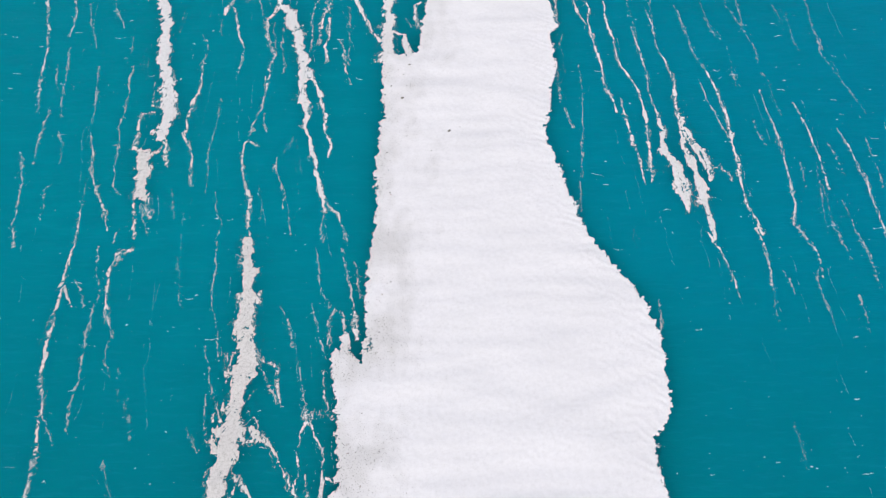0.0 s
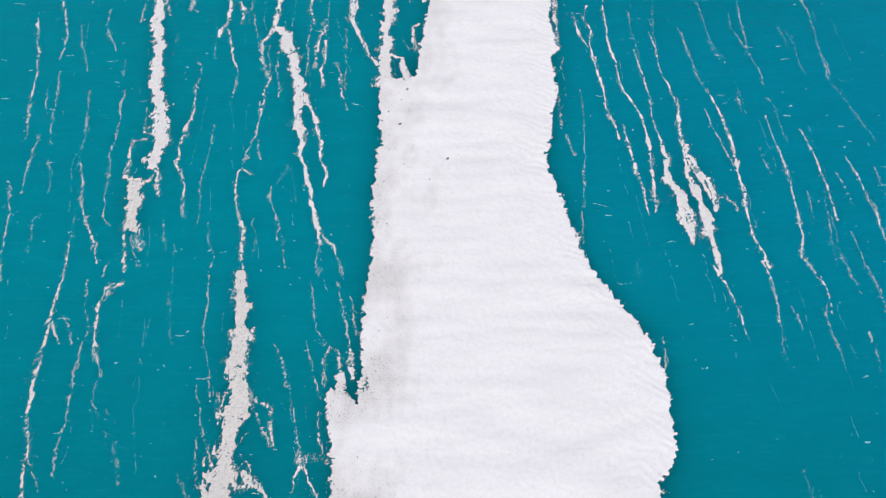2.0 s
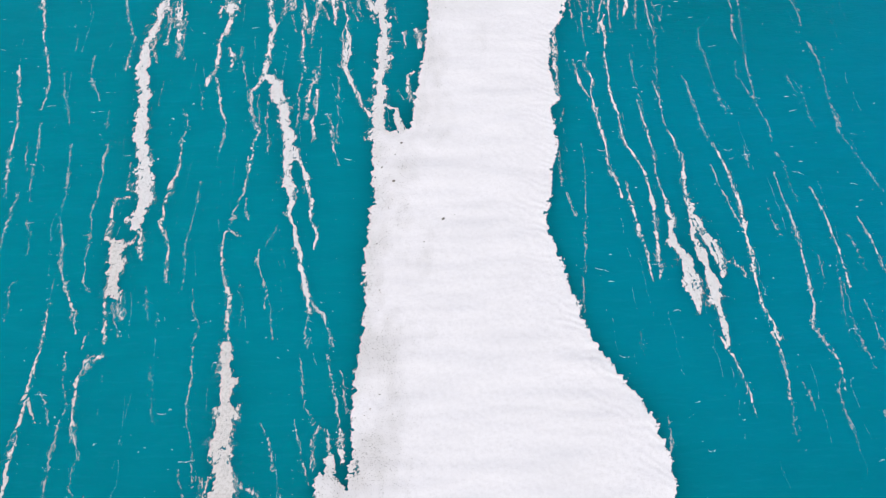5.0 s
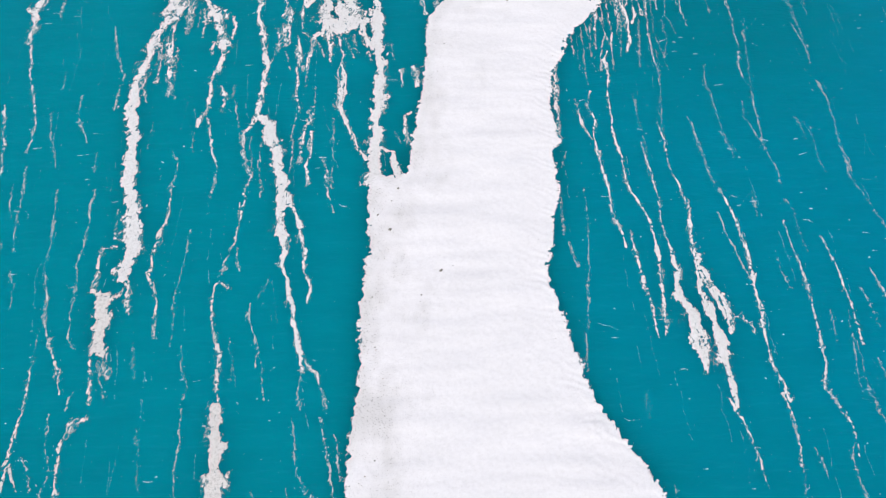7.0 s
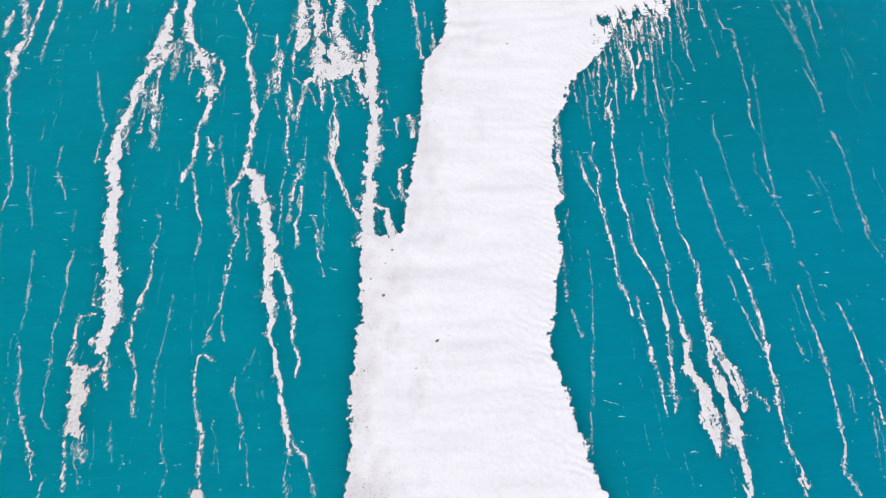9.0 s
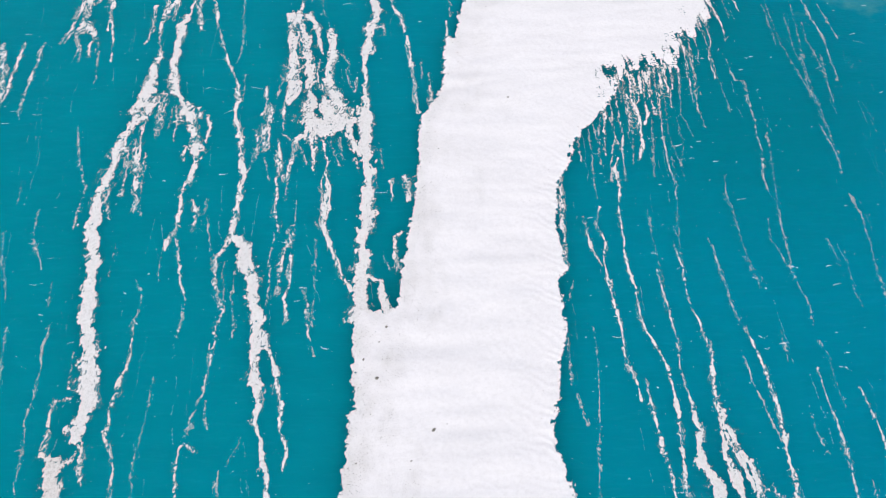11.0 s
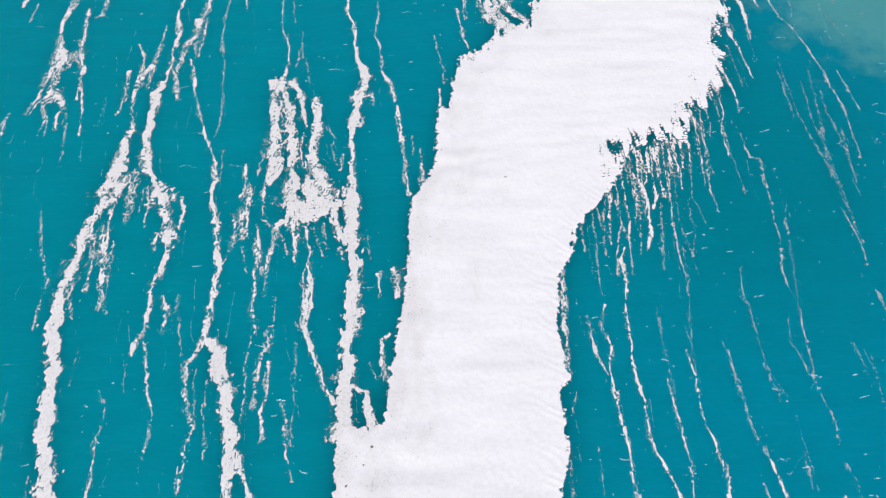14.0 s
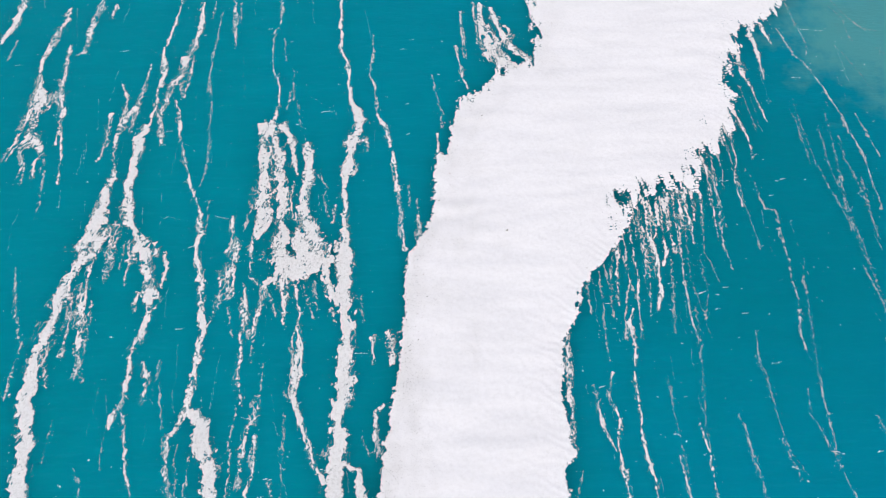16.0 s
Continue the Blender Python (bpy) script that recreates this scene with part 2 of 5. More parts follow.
LEFT_FAR = [(-4.30, 31.58), (-4.05, 31.77), (-2.69, 31.11), (-1.88, 31.57), (-1.77, 33.53), (-1.70, 34.75), (-1.43, 36.44), (-1.18, 38.20), (-1.01, 40.59), (-0.95, 43.12), (-0.90, 45.08), (-0.35, 46.36), (0.21, 46.79), (0.12, 47.01), (0.37, 47.77), (0.43, 48.99), (0.56, 51.10), (0.66, 52.63), (1.30, 52.32), (1.40, 54.09), (1.68, 55.32), (2.02, 56.73), (2.67, 57.44), (3.38, 57.63), (4.07, 58.68), (4.74, 59.86), (5.83, 59.65), (6.81, 60.69), (7.12, 62.08), (7.04, 64.35), (6.70, 66.14), (7.44, 69.99), (9.07, 77.81)]
RIGHT_NEAR = [(10.6, -18), (10.29, -5.48), (10.01, 2.24), (9.79, 3.23), (9.86, 4.57), (9.99, 5.54), (10.63, 6.19), (10.84, 7.4), (10.86, 9.22), (10.89, 10.49), (10.78, 11.14), (10.41, 12.45), (9.92, 13.48), (9.39, 14.36), (8.6, 15.45), (8.16, 16.39), (7.55, 17.57), (7.28, 18.92), (6.97, 20.04), (6.56, 21.79), (6.22, 22.99), (5.99, 23.91), (5.91, 24.87), (6.29, 26.52), (6.45, 28.24), (6.94, 29.48), (7.01, 30.39), (6.87, 31.91), (6.8, 33.08), (7.36, 34.0), (7.15, 35.53)]
RIGHT_FAR = [(7.06, 37.68), (7.33, 40.0), (7.98, 40.96), (8.3, 43.0), (8.15, 41.6), (8.53, 43.0), (9.23, 44.05), (9.9, 44.83), (11.19, 46.48), (12.10, 48.54), (12.64, 49.04), (13.32, 49.12), (14.71, 49.46), (15.97, 49.71), (16.6, 51.38), (17.08, 52.2), (18.04, 52.47), (18.94, 54.63), (19.54, 56.61), (19.26, 58.34), (20.39, 60.64), (20.96, 62.63), (22.41, 63.51), (23.69, 64.64), (24.64, 65.96), (26.61, 69.48), (30.85, 77.18)]


def shore_distance(x, y, line, side):
    """Metres from a shore, above nought on the raft's side of it (side 1: the raft lies to the right as one goes along)."""
    best, signed = np.full(x.shape, 1e9), np.zeros(x.shape)
    pts = np.array(line)
    for (ax, ay), (bx, by) in zip(pts[:-1], pts[1:]):
        dx, dy = bx - ax, by - ay
        t = np.clip(((x - ax) * dx + (y - ay) * dy) / (dx * dx + dy * dy), 0, 1)
        d2 = (x - ax - t * dx) ** 2 + (y - ay - t * dy) ** 2
        best = np.minimum(best, d2)
    inside = np.zeros(x.shape, bool)
    far = 200.0 * side
    ring = np.concatenate([pts, [(pts[-1][0] + far, pts[-1][1]), (pts[0][0] + far, pts[0][1])]])
    for (ax, ay), (bx, by) in zip(ring, np.roll(ring, -1, 0)):
        cross = (ay > y) != (by > y)
        at = ax + (y - ay) * (bx - ax) / (by - ay if by != ay else 1e-9)
        inside ^= cross & (x < at)
    return np.where(inside, 1, -1) * np.sqrt(best)


def raft():
    step = 0.055
    xs, ys = np.arange(-8, 34, step), np.arange(-15, 78, step)
    left, right = LEFT_NEAR + LEFT_FAR, RIGHT_NEAR + RIGHT_FAR
    field = np.full((len(ys), len(xs)), -3.0)
    weather = np.zeros(field.shape)
    for j in range(0, len(ys), 100):
        rows = ys[j : j + 100]
        lo = min(p[0] for p in left if rows[0] - 12 < p[1] < rows[-1] + 12) - 1.2
        hi = max(p[0] for p in right if rows[0] - 12 < p[1] < rows[-1] + 12) + 1.2
        cols = np.nonzero((xs > lo) & (xs < hi))[0]
        x, y = np.meshgrid(xs[cols], rows)
        dl, dr = shore_distance(x, y, left, 1), shore_distance(x, y, right, -1)
        shore = np.minimum(dl, dr)
        lumps = rough_noise(x / 0.6, y / 0.6, 3, 4, 0.8)
        f = shore / 0.17 + 1.0 * lumps + 0.2
        # Combed fringes, drawn out along the drift.
        slant = x + 0.12 * y
        comb = rough_noise(slant / 0.65, y / 2.2, 27, 3, 0.7)
        frets = ripple_noise(x / 0.15, y / 0.09, 23)
        extent = np.clip(2.0 - 0.2 * np.maximum(y - 50, 0), 0.9, 2.0)
        bend = np.clip((y - 45.6) / 2.5, 0, 1) * np.clip(1.15 - dr / extent, 0, 1) * (dr < dl)
        bend = np.maximum(bend, 0.85 * np.clip((y - 52.5) / 3, 0, 1) * np.clip(1 - dl / 1.4, 0, 1) * (dl < dr))
        bend = np.maximum(bend, 0.75 * np.clip(1 - abs(y - 5.3) / 1.3, 0, 1) * np.clip(1 - dr / 1.0, 0, 1))
        bend = np.maximum(bend, 0.6 * np.clip(1 - abs(y - 37.7) / 5, 0, 1) * np.clip(1 - dr / 0.5, 0, 1))
        bend = np.maximum(bend, 0.8 * np.clip(1 - abs(y - 10.0) / 1.5, 0, 1) * np.clip(1 - dl / 1.3, 0, 1))
        bend = np.maximum(bend, 0.6 * np.clip(1 - abs(y - 48.2) / 4, 0, 1) * np.clip(1 - dl / 0.6, 0, 1))
        f = np.minimum(f, 1.3) - bend * (1.0 + 2.2 * comb + 1.5 * frets)
        # Small open pits, most of them along the western side, in straggling groups.
        rim = np.clip(1 - dl / 3.0, 0, 1)
        pits = ripple_noise(x / 0.10, y / 0.085, 41) + 0.65 * ripple_noise(x / 1.0, y / 2.2, 43) + 0.25 * ripple_noise(x / 0.23, y / 0.2, 45)
        bar = 1.36 - 0.50 * rim
        f = np.where(pits > bar, np.minimum(f, 0.9 - 5 * (pits - bar)), f)
        flecks = ripple_noise(x / 0.16, y / 0.075, 52) + 0.8 * ripple_noise(x / 1.1, y / 1.4, 53) + np.clip(1 - dr / 5, 0, 1) * np.clip((y - 43) / 3, 0, 1)
        f = np.where((flecks > 1.62) & (y > 43), np.minimum(f, 0.5 - 4 * (flecks - 1.62)), f)
        field[j : j + 100, cols] = f
        weather[j : j + 100, cols] = np.clip(0.8 - dl / 4 + 0.8 * ripple_noise(x / 1.8, y / 3, 47) + 0.4 * ripple_noise(x / 0.6, y / 0.8, 48), 0, 1) ** 1.4 * np.clip(1.2 - y / 64, 0.3, 1)

    def high(x, y, f):
        folds = 0.012 * ripple_noise(x / 3.5, y / 0.8, 61) + 0.02 * ripple_noise(x / 5, y / 2.2, 63)
        east = np.maximum(shore_distance(x, y, right, -1), 0)
        inland = np.clip(np.minimum(east, shore_distance(x, y, left, 1)) / 2.2, 0, 1)
        wrinkles = 0.013 * np.exp(-east / 0.9) * (1 + np.sin(2 * np.pi * (y + 0.5 * x) / 0.62 + 5 * ripple_noise(x / 1.2, y / 1.2, 67)))
        return 0.014 * np.clip(3 * f, 0, 1) + inland * (0.06 + 1.8 * folds) + np.clip(f, 0, 1) * (wrinkles + 0.005 * rough_noise(x / 0.3, y / 0.3, 65, 2))

    ob = tagged(new("pumice_raft"), "long white raft of packed pumice with ragged shores, afloat", "pumice raft")
    sheet(ob, xs, ys, field, high, RAFT, ("packed_mat", "loose_floe", "crumb_scatter"), 25, 0.12, weather)


raft()

# ---- drifting streaks of pumice ----
count = 0


def streak(lace, *line):
    """A drawn-out streak along a bent line of (x, y, width); lace: 0 closed to 1 torn into shreds."""
    global count
    count += 1
    rng = np.random.default_rng(900 + count)
    step = 0.026
    pts = np.array(line)
    wide = pts[:, 2].max()
    reach = 1.0 * wide + 0.35
    xs = np.arange(pts[:, 0].min() - reach, pts[:, 0].max() + reach, step)
    ys = np.arange(pts[:, 1].min() - reach, pts[:, 1].max() + reach, step)
    gx, gy = np.meshgrid(xs, ys)
    # Only the ground near the line is worked on.
    close = np.zeros(gx.shape, bool)
    for (ax, ay, aw), (bx, by, bw) in zip(pts[:-1], pts[1:]):
        dx, dy = bx - ax, by - ay
        t = np.clip(((gx - ax) * dx + (gy - ay) * dy) / (dx * dx + dy * dy), 0, 1)
        close |= (gx - ax - t * dx) ** 2 + (gy - ay - t * dy) ** 2 < (0.75 * max(aw, bw) + 0.3) ** 2
    x, y = gx[close], gy[close]
    slim = (0.26 if lace > 0.62 else 0.32 if lace > 0.28 else 0.39) * min(1.0, 0.42 + 1.8 * wide)
    # The line wanders a little between its bends, and swells and pinches.
    loose = 0.6 if pts[:, 0].mean() > 6 else 1.0
    wx = x + loose * (0.10 * ripple_noise(x / 1.3, y / 1.1, count) + 0.055 * ripple_noise(x / 0.42, y / 0.45, count + 7) + 0.022 * ripple_noise(x / 0.15, y / 0.17, count + 9))
    wy = y + 0.05 * ripple_noise(x / 0.4, y / 0.45, count + 11)
    plump = np.exp(0.8 * ripple_noise(x / 0.8, y / 1.2, 70) + 0.5 * ripple_noise(x / 0.3, y / 0.45, 69))
    edge, side, along, girth = np.full(x.shape, -9.0), np.zeros(x.shape), np.zeros(x.shape), np.full(x.shape, 0.05)
    gone = 0.0
    for (ax, ay, aw), (bx, by, bw) in zip(pts[:-1], pts[1:]):
        dx, dy = bx - ax, by - ay
        long = math.hypot(dx, dy)
        t = np.clip(((wx - ax) * dx + (wy - ay) * dy) / long**2, 0, 1)
        d = np.hypot(wx - ax - t * dx, wy - ay - t * dy)
        half = slim * (aw + t * (bw - aw)) * plump
        here = (half - d) / (0.35 * half + 0.04)
        nearer = here > edge
        edge = np.where(nearer, here, edge)
        side = np.where(nearer, np.sign((wx - ax) * dy - (wy - ay) * dx) * d, side)
        along, girth = np.where(nearer, gone + t * long, along), np.where(nearer, half, girth)
        gone += long
    swing = ripple_noise(x / 0.9, y / 1.1, 71)
    body = ripple_noise(x / 0.34, y / 0.5, 72)
    mid = ripple_noise(x / 0.14, y / 0.18, 74)
    fine = ripple_noise(x / 0.065, y / 0.075, 76)
    gaps = rough_noise(x / 0.8, y / 1.5, 77, 2, 0.7)
    # A closed core with scalloped edges.
    core = 0.8 * np.clip(edge, -2.5, 1.0) + 0.6 * body + 0.75 * mid + 0.35 * fine - 0.08 + max(0.0, 0.45 - 1.2 * lace)
    # Where it is torn open: filaments that part and meet again round rounded holes.
    rings = abs(ripple_noise(x / 0.30 + 0.5 * swing, y / 0.52, 73))
    net = np.minimum(1.15 * rings, 0.07 + abs(ripple_noise(x / 0.13, y / 0.20 + 0.5 * swing, 75)))
    torn = 0.34 * np.clip(edge, -4, 0.6) + 0.29 - 2.6 * net + 0.35 * mid + 0.28 * fine - 0.4 * np.clip(-gaps, 0, 1) - 0.2 * max(0.0, lace - 0.3)
    ease = np.clip(1.7 * lace - 0.10 + min(1.0, 0.2 + 1.8 * lace) * (gaps + 0.8 * ripple_noise(x / 0.5, y / 0.9, 78)), 0, 1)
    f = core + ease * (np.minimum(torn, 0.24) - core)
    # Loose fuzz of single grains reaches out past the rim.
    fuzz = 0.20 * np.clip(edge, -6, 0.3) + 0.20 - 2.6 * net + 0.3 * fine + 0.3 * gaps
    f = np.maximum(f, np.minimum(fuzz, 0.06))
    for k in range(3 if wide > 0.3 else 2 if wide > 0.16 else 1):
        row = np.full(x.shape, 13.7 * k + 3.1 * count)
        sway = ripple_noise(along / 0.8, row, 83) + 0.6 * ripple_noise(along / 0.3, row, 84)
        thick = (0.004 + 0.09 * girth) * (1 + 1.0 * ripple_noise(along / 0.3, row, 85) + 0.8 * ripple_noise(along / 1.6, row, 86))
        strand = (thick - abs(side - (1.05 * girth + 0.05) * sway)) / (0.4 * abs(thick) + 0.02)
        strand = 0.42 * np.clip(strand, -5, 1) + 0.35 * mid + 0.2 * fine - 0.05 - lace * (0.45 + 1.0 * gaps + 0.7 * ripple_noise(along / 0.9, row, 87))
        f = np.maximum(f, np.where(edge > -5, strand, -1))
    # Fine wisps trail beside it, combed along the drift.
    comb = 0.03 - abs(ripple_noise(x / 0.30 + 0.5 * body, y / 1.3 + 0.4 * swing, 81 + count % 5))
    wisps = 6 * comb + 0.3 * mid + 0.25 * fine + 1.0 * gaps - 0.17 + 0.26 * np.clip(edge, -6, 0)
    flat = np.maximum(f, np.minimum(wisps, 0.05))
    # The slimmest are a single layer of grains with water showing between.
    if lace >= 0.35:
        flat = np.minimum(flat, 1.6 * wide - 0.14)
    f = np.full(gx.shape, -1.0)
    f[close] = flat
    f[0, :] = f[-1, :] = -1
    f[:, 0] = f[:, -1] = -1
    # The western streaks nearest the start have lain longest, and are beige with dirt.
    aged = pts[:, 0].mean() < -8 and pts[:, 1].mean() < 27
    how = "broad closed" if wide > 0.6 and lace < 0.3 else "torn lacy" if wide > 0.3 and lace >= 0.3 else "thin broken" if lace >= 0.55 else "narrow ragged"
    ob = tagged(new("pumice_streak"), how + (" streak of beige-grey pumice drifting on the sea" if aged else " streak of grey-white pumice drifting on the sea"), "pumice streak", "drifting pumice streaks")
    sheet(ob, xs, ys, f, lambda a, b, g: 0.022 * np.clip(2 * g, 0, 1) + 0.005 * np.clip(g, 0, 1) * ripple_noise(a / 0.12, b / 0.12, 79), DIRTY if aged else STREAK, ("pumice_clump", "pumice_clump", "crumb_scatter"), 8, 0.05)
    # Loose grains strewn round it.
    seg = np.hypot(np.diff(pts[:, 0]), np.diff(pts[:, 1]))
    many = int(seg.sum() * (5 + 6 * lace))
    k = rng.choice(len(seg), many, p=seg / seg.sum())
    t = rng.uniform(-0.05, 1.05, many)
    w = pts[k, 2] + t * (pts[k + 1, 2] - pts[k, 2])
    off = rng.normal(0, 1, many) * (0.4 * w + 0.06) * rng.choice([1, 1, 1, 2.5], many)
    gx = pts[k, 0] + t * (pts[k + 1, 0] - pts[k, 0]) + off
    gy = pts[k, 1] + t * (pts[k + 1, 1] - pts[k, 1]) + rng.normal(0, 0.1, many)
    strewn = new("grain_scatter", grains("grain_scatter", gx, gy, 0.006 + 0.018 * rng.random(many) ** 3, GRAIN, rng))
    strewn.parent = ob
    tagged(strewn, "pale loose pumice grains", kind="stuff")
    return ob


streak(0.5, (-27.89, 37.20, 0.24), (-26.90, 33.75, 0.19), (-26.41, 31.32, 0.15), (-26.17, 28.98, 0.22), (-25.66, 26.52, 0.14))
streak(0.6, (-24.96, 26.80, 0.11), (-24.95, 24.66, 0.25), (-24.86, 23.29, 0.17), (-24.70, 22.21, 0.14))
streak(0.7, (-25.45, 30.54, 0.11), (-24.90, 28.26, 0.18))
streak(0.7, (-25.04, 32.12, 0.11), (-24.67, 30.02, 0.15), (-24.54, 28.26, 0.18), (-24.06, 26.08, 0.14))
streak(0.7, (-23.88, 24.69, 0.11), (-23.43, 23.87, 0.10), (-23.17, 22.45, 0.10))
streak(0.75, (-25.66, 22.87, 0.34), (-24.99, 20.73, 0.17), (-24.71, 18.68, 0.16), (-24.75, 17.88, 0.19), (-24.14, 16.37, 0.16))
streak(0.7, (-23.21, 20.75, 0.20), (-23.51, 20.33, 0.17), (-23.18, 18.29, 0.13))
streak(0.4, (-21.01, 19.50, 0.10), (-21.06, 18.50, 0.16), (-20.87, 17.32, 0.19), (-20.82, 16.19, 0.25), (-20.92, 14.90, 0.22), (-20.78, 13.48, 0.27), (-20.82, 12.11, 0.24), (-20.69, 10.77, 0.29), (-20.61, 9.18, 0.23), (-20.35, 7.94, 0.22), (-19.97, 6.75, 0.33), (-19.85, 5.30, 0.27), (-19.72, 4.46, 0.37), (-19.66, 3.33, 0.21), (-19.50, 2.31, 0.21))
streak(0.5, (-20.75, 13.83, 0.24), (-20.05, 12.61, 0.18))
streak(0.5, (-20.18, 14.18, 0.09), (-19.62, 13.29, 0.18), (-19.39, 12.60, 0.12))
streak(0.5, (-19.93, 6.60, 0.16), (-19.37, 5.73, 0.14), (-18.98, 5.00, 0.13))
streak(0.6, (-19.47, 16.33, 0.09), (-19.13, 14.53, 0.09), (-18.69, 13.45, 0.09), (-18.81, 12.36, 0.15), (-18.89, 11.08, 0.15), (-18.70, 9.47, 0.17), (-18.61, 8.23, 0.11), (-18.60, 7.03, 0.14), (-18.50, 5.72, 0.08))
streak(0.4, (-17.56, 16.15, 0.63), (-18.32, 15.79, 0.37), (-18.46, 14.52, 0.25), (-18.28, 13.11, 0.24), (-18.08, 12.07, 0.24), (-17.57, 11.24, 0.12), (-17.40, 10.74, 0.09))
streak(0.75, (-17.62, 10.42, 0.12), (-17.53, 9.46, 0.14), (-17.06, 8.53, 0.14))
streak(0.8, (-16.73, 8.99, 0.09), (-16.31, 7.32, 0.08))
streak(0.8, (-15.95, 7.32, 0.06), (-15.30, 5.27, 0.05))
streak(0.8, (-16.34, 4.16, 0.08), (-15.78, 2.55, 0.08))
streak(0.8, (-14.87, 15.56, 0.06), (-14.36, 13.06, 0.06), (-14.10, 12.45, 0.06))
streak(0.5, (-12.86, 16.64, 0.16), (-12.70, 14.09, 0.15), (-12.48, 12.36, 0.12), (-12.03, 11.02, 0.12), (-11.74, 9.41, 0.06))
streak(0.5, (-12.55, 10.21, 0.14), (-12.13, 8.80, 0.11), (-11.72, 7.57, 0.14), (-11.21, 6.40, 0.14), (-11.04, 5.96, 0.14))
streak(0.75, (-12.09, 7.58, 0.11), (-11.88, 6.10, 0.16), (-11.57, 4.96, 0.11))
streak(0.1, (-11.16, 16.81, 0.51), (-10.95, 15.15, 0.77), (-10.78, 13.72, 0.91), (-10.61, 12.00, 1.01), (-10.49, 10.68, 1.10), (-10.36, 9.41, 1.26), (-10.48, 8.17, 1.23), (-10.46, 6.97, 1.05), (-10.52, 5.81, 1.24), (-10.68, 4.69, 1.28), (-10.89, 3.59, 1.10), (-10.84, 2.28, 0.82))
streak(0.4, (-9.61, 5.80, 0.54), (-8.86, 5.23, 0.38), (-8.23, 4.53, 0.27), (-7.89, 3.85, 0.21), (-7.39, 3.02, 0.16))
streak(0.45, (-9.50, 9.40, 0.29), (-8.66, 9.08, 0.23), (-8.47, 7.85, 0.22), (-8.27, 6.95, 0.14))
streak(0.5, (-9.34, 8.77, 0.17), (-8.89, 7.86, 0.14), (-8.48, 7.10, 0.11))
streak(0.3, (-10.23, 3.58, 0.39), (-9.62, 3.03, 0.26), (-9.11, 2.41, 0.21))
streak(0.6, (-8.83, 12.49, 0.06), (-8.26, 11.32, 0.18), (-8.00, 10.18, 0.12))
streak(0.55, (-7.63, 9.37, 0.06), (-7.29, 7.84, 0.11), (-7.02, 6.66, 0.19), (-6.82, 6.07, 0.38))
streak(0.4, (-6.53, 6.51, 0.27), (-6.92, 6.21, 0.33), (-7.26, 5.50, 0.22), (-7.31, 4.67, 0.13), (-7.07, 3.70, 0.10), (-7.20, 3.02, 0.26), (-7.04, 2.41, 0.36))
streak(0.35, (-6.83, 6.21, 0.22), (-6.43, 5.36, 0.21), (-5.96, 4.52, 0.24), (-5.94, 3.56, 0.24), (-5.87, 2.41, 0.26))
streak(0.3, (-5.85, 3.43, 0.21), (-5.43, 3.28, 0.21))
streak(0.5, (-6.79, 3.56, 0.10), (-6.52, 2.41, 0.21))
streak(0.5, (-6.29, 8.75, 0.14), (-6.23, 7.53, 0.14), (-5.95, 6.79, 0.14), (-5.64, 6.35, 0.22))
streak(0.6, (-7.33, 16.17, 0.09), (-7.01, 14.74, 0.12), (-6.75, 13.32, 0.15), (-6.29, 12.46, 0.15))
streak(0.55, (-5.93, 16.15, 0.09), (-5.54, 14.72, 0.12), (-5.21, 13.31, 0.15), (-5.00, 12.28, 0.18))
streak(0.6, (-5.16, 15.26, 0.09), (-4.88, 14.01, 0.15), (-4.68, 12.96, 0.18))
streak(0.45, (-6.11, 10.16, 0.23), (-6.29, 11.62, 0.15), (-6.08, 12.35, 0.15), (-5.67, 12.12, 0.18), (-5.41, 11.28, 0.23), (-5.18, 10.48, 0.23))
streak(0.45, (-5.00, 12.28, 0.18), (-4.89, 11.44, 0.35), (-4.78, 10.63, 0.41))
streak(0.65, (-7.20, 12.64, 0.09), (-6.73, 10.65, 0.12), (-6.21, 9.52, 0.17))
streak(0.4, (14.47, 17.05, 0.25), (14.67, 16.49, 0.38), (14.99, 15.74, 0.19), (15.20, 14.48, 0.12), (15.33, 13.60, 0.12), (15.38, 12.74, 0.09))
streak(0.5, (17.15, 17.39, 0.26), (17.31, 16.46, 0.25), (17.36, 15.71, 0.19), (17.40, 15.17, 0.12), (17.21, 13.75, 0.12))
streak(0.75, (17.27, 13.75, 0.09), (17.08, 12.39, 0.09), (17.08, 11.56, 0.06))
streak(0.5, (19.56, 17.36, 0.32), (19.96, 16.42, 0.16), (20.17, 15.67, 0.12), (20.06, 14.08, 0.09))
streak(0.5, (18.07, 14.62, 0.06), (18.21, 13.91, 0.12), (18.31, 13.21, 0.09))
streak(0.6, (20.22, 15.30, 0.06), (19.68, 14.08, 0.09), (19.82, 12.70, 0.12), (19.95, 11.37, 0.06))
streak(0.6, (21.61, 17.35, 0.13), (21.78, 16.04, 0.13), (21.93, 15.32, 0.06))
streak(0.5, (22.79, 17.01, 0.16), (22.95, 15.72, 0.16), (22.92, 14.46, 0.12), (22.88, 13.58, 0.09))
streak(0.7, (21.66, 13.05, 0.12), (21.72, 11.71, 0.09), (21.58, 10.72, 0.06))
streak(0.5, (11.00, 12.80, 0.09), (11.09, 11.96, 0.15), (10.91, 10.98, 0.15))
streak(0.8, (16.58, 6.06, 0.05), (16.69, 4.81, 0.08), (16.64, 3.74, 0.05))
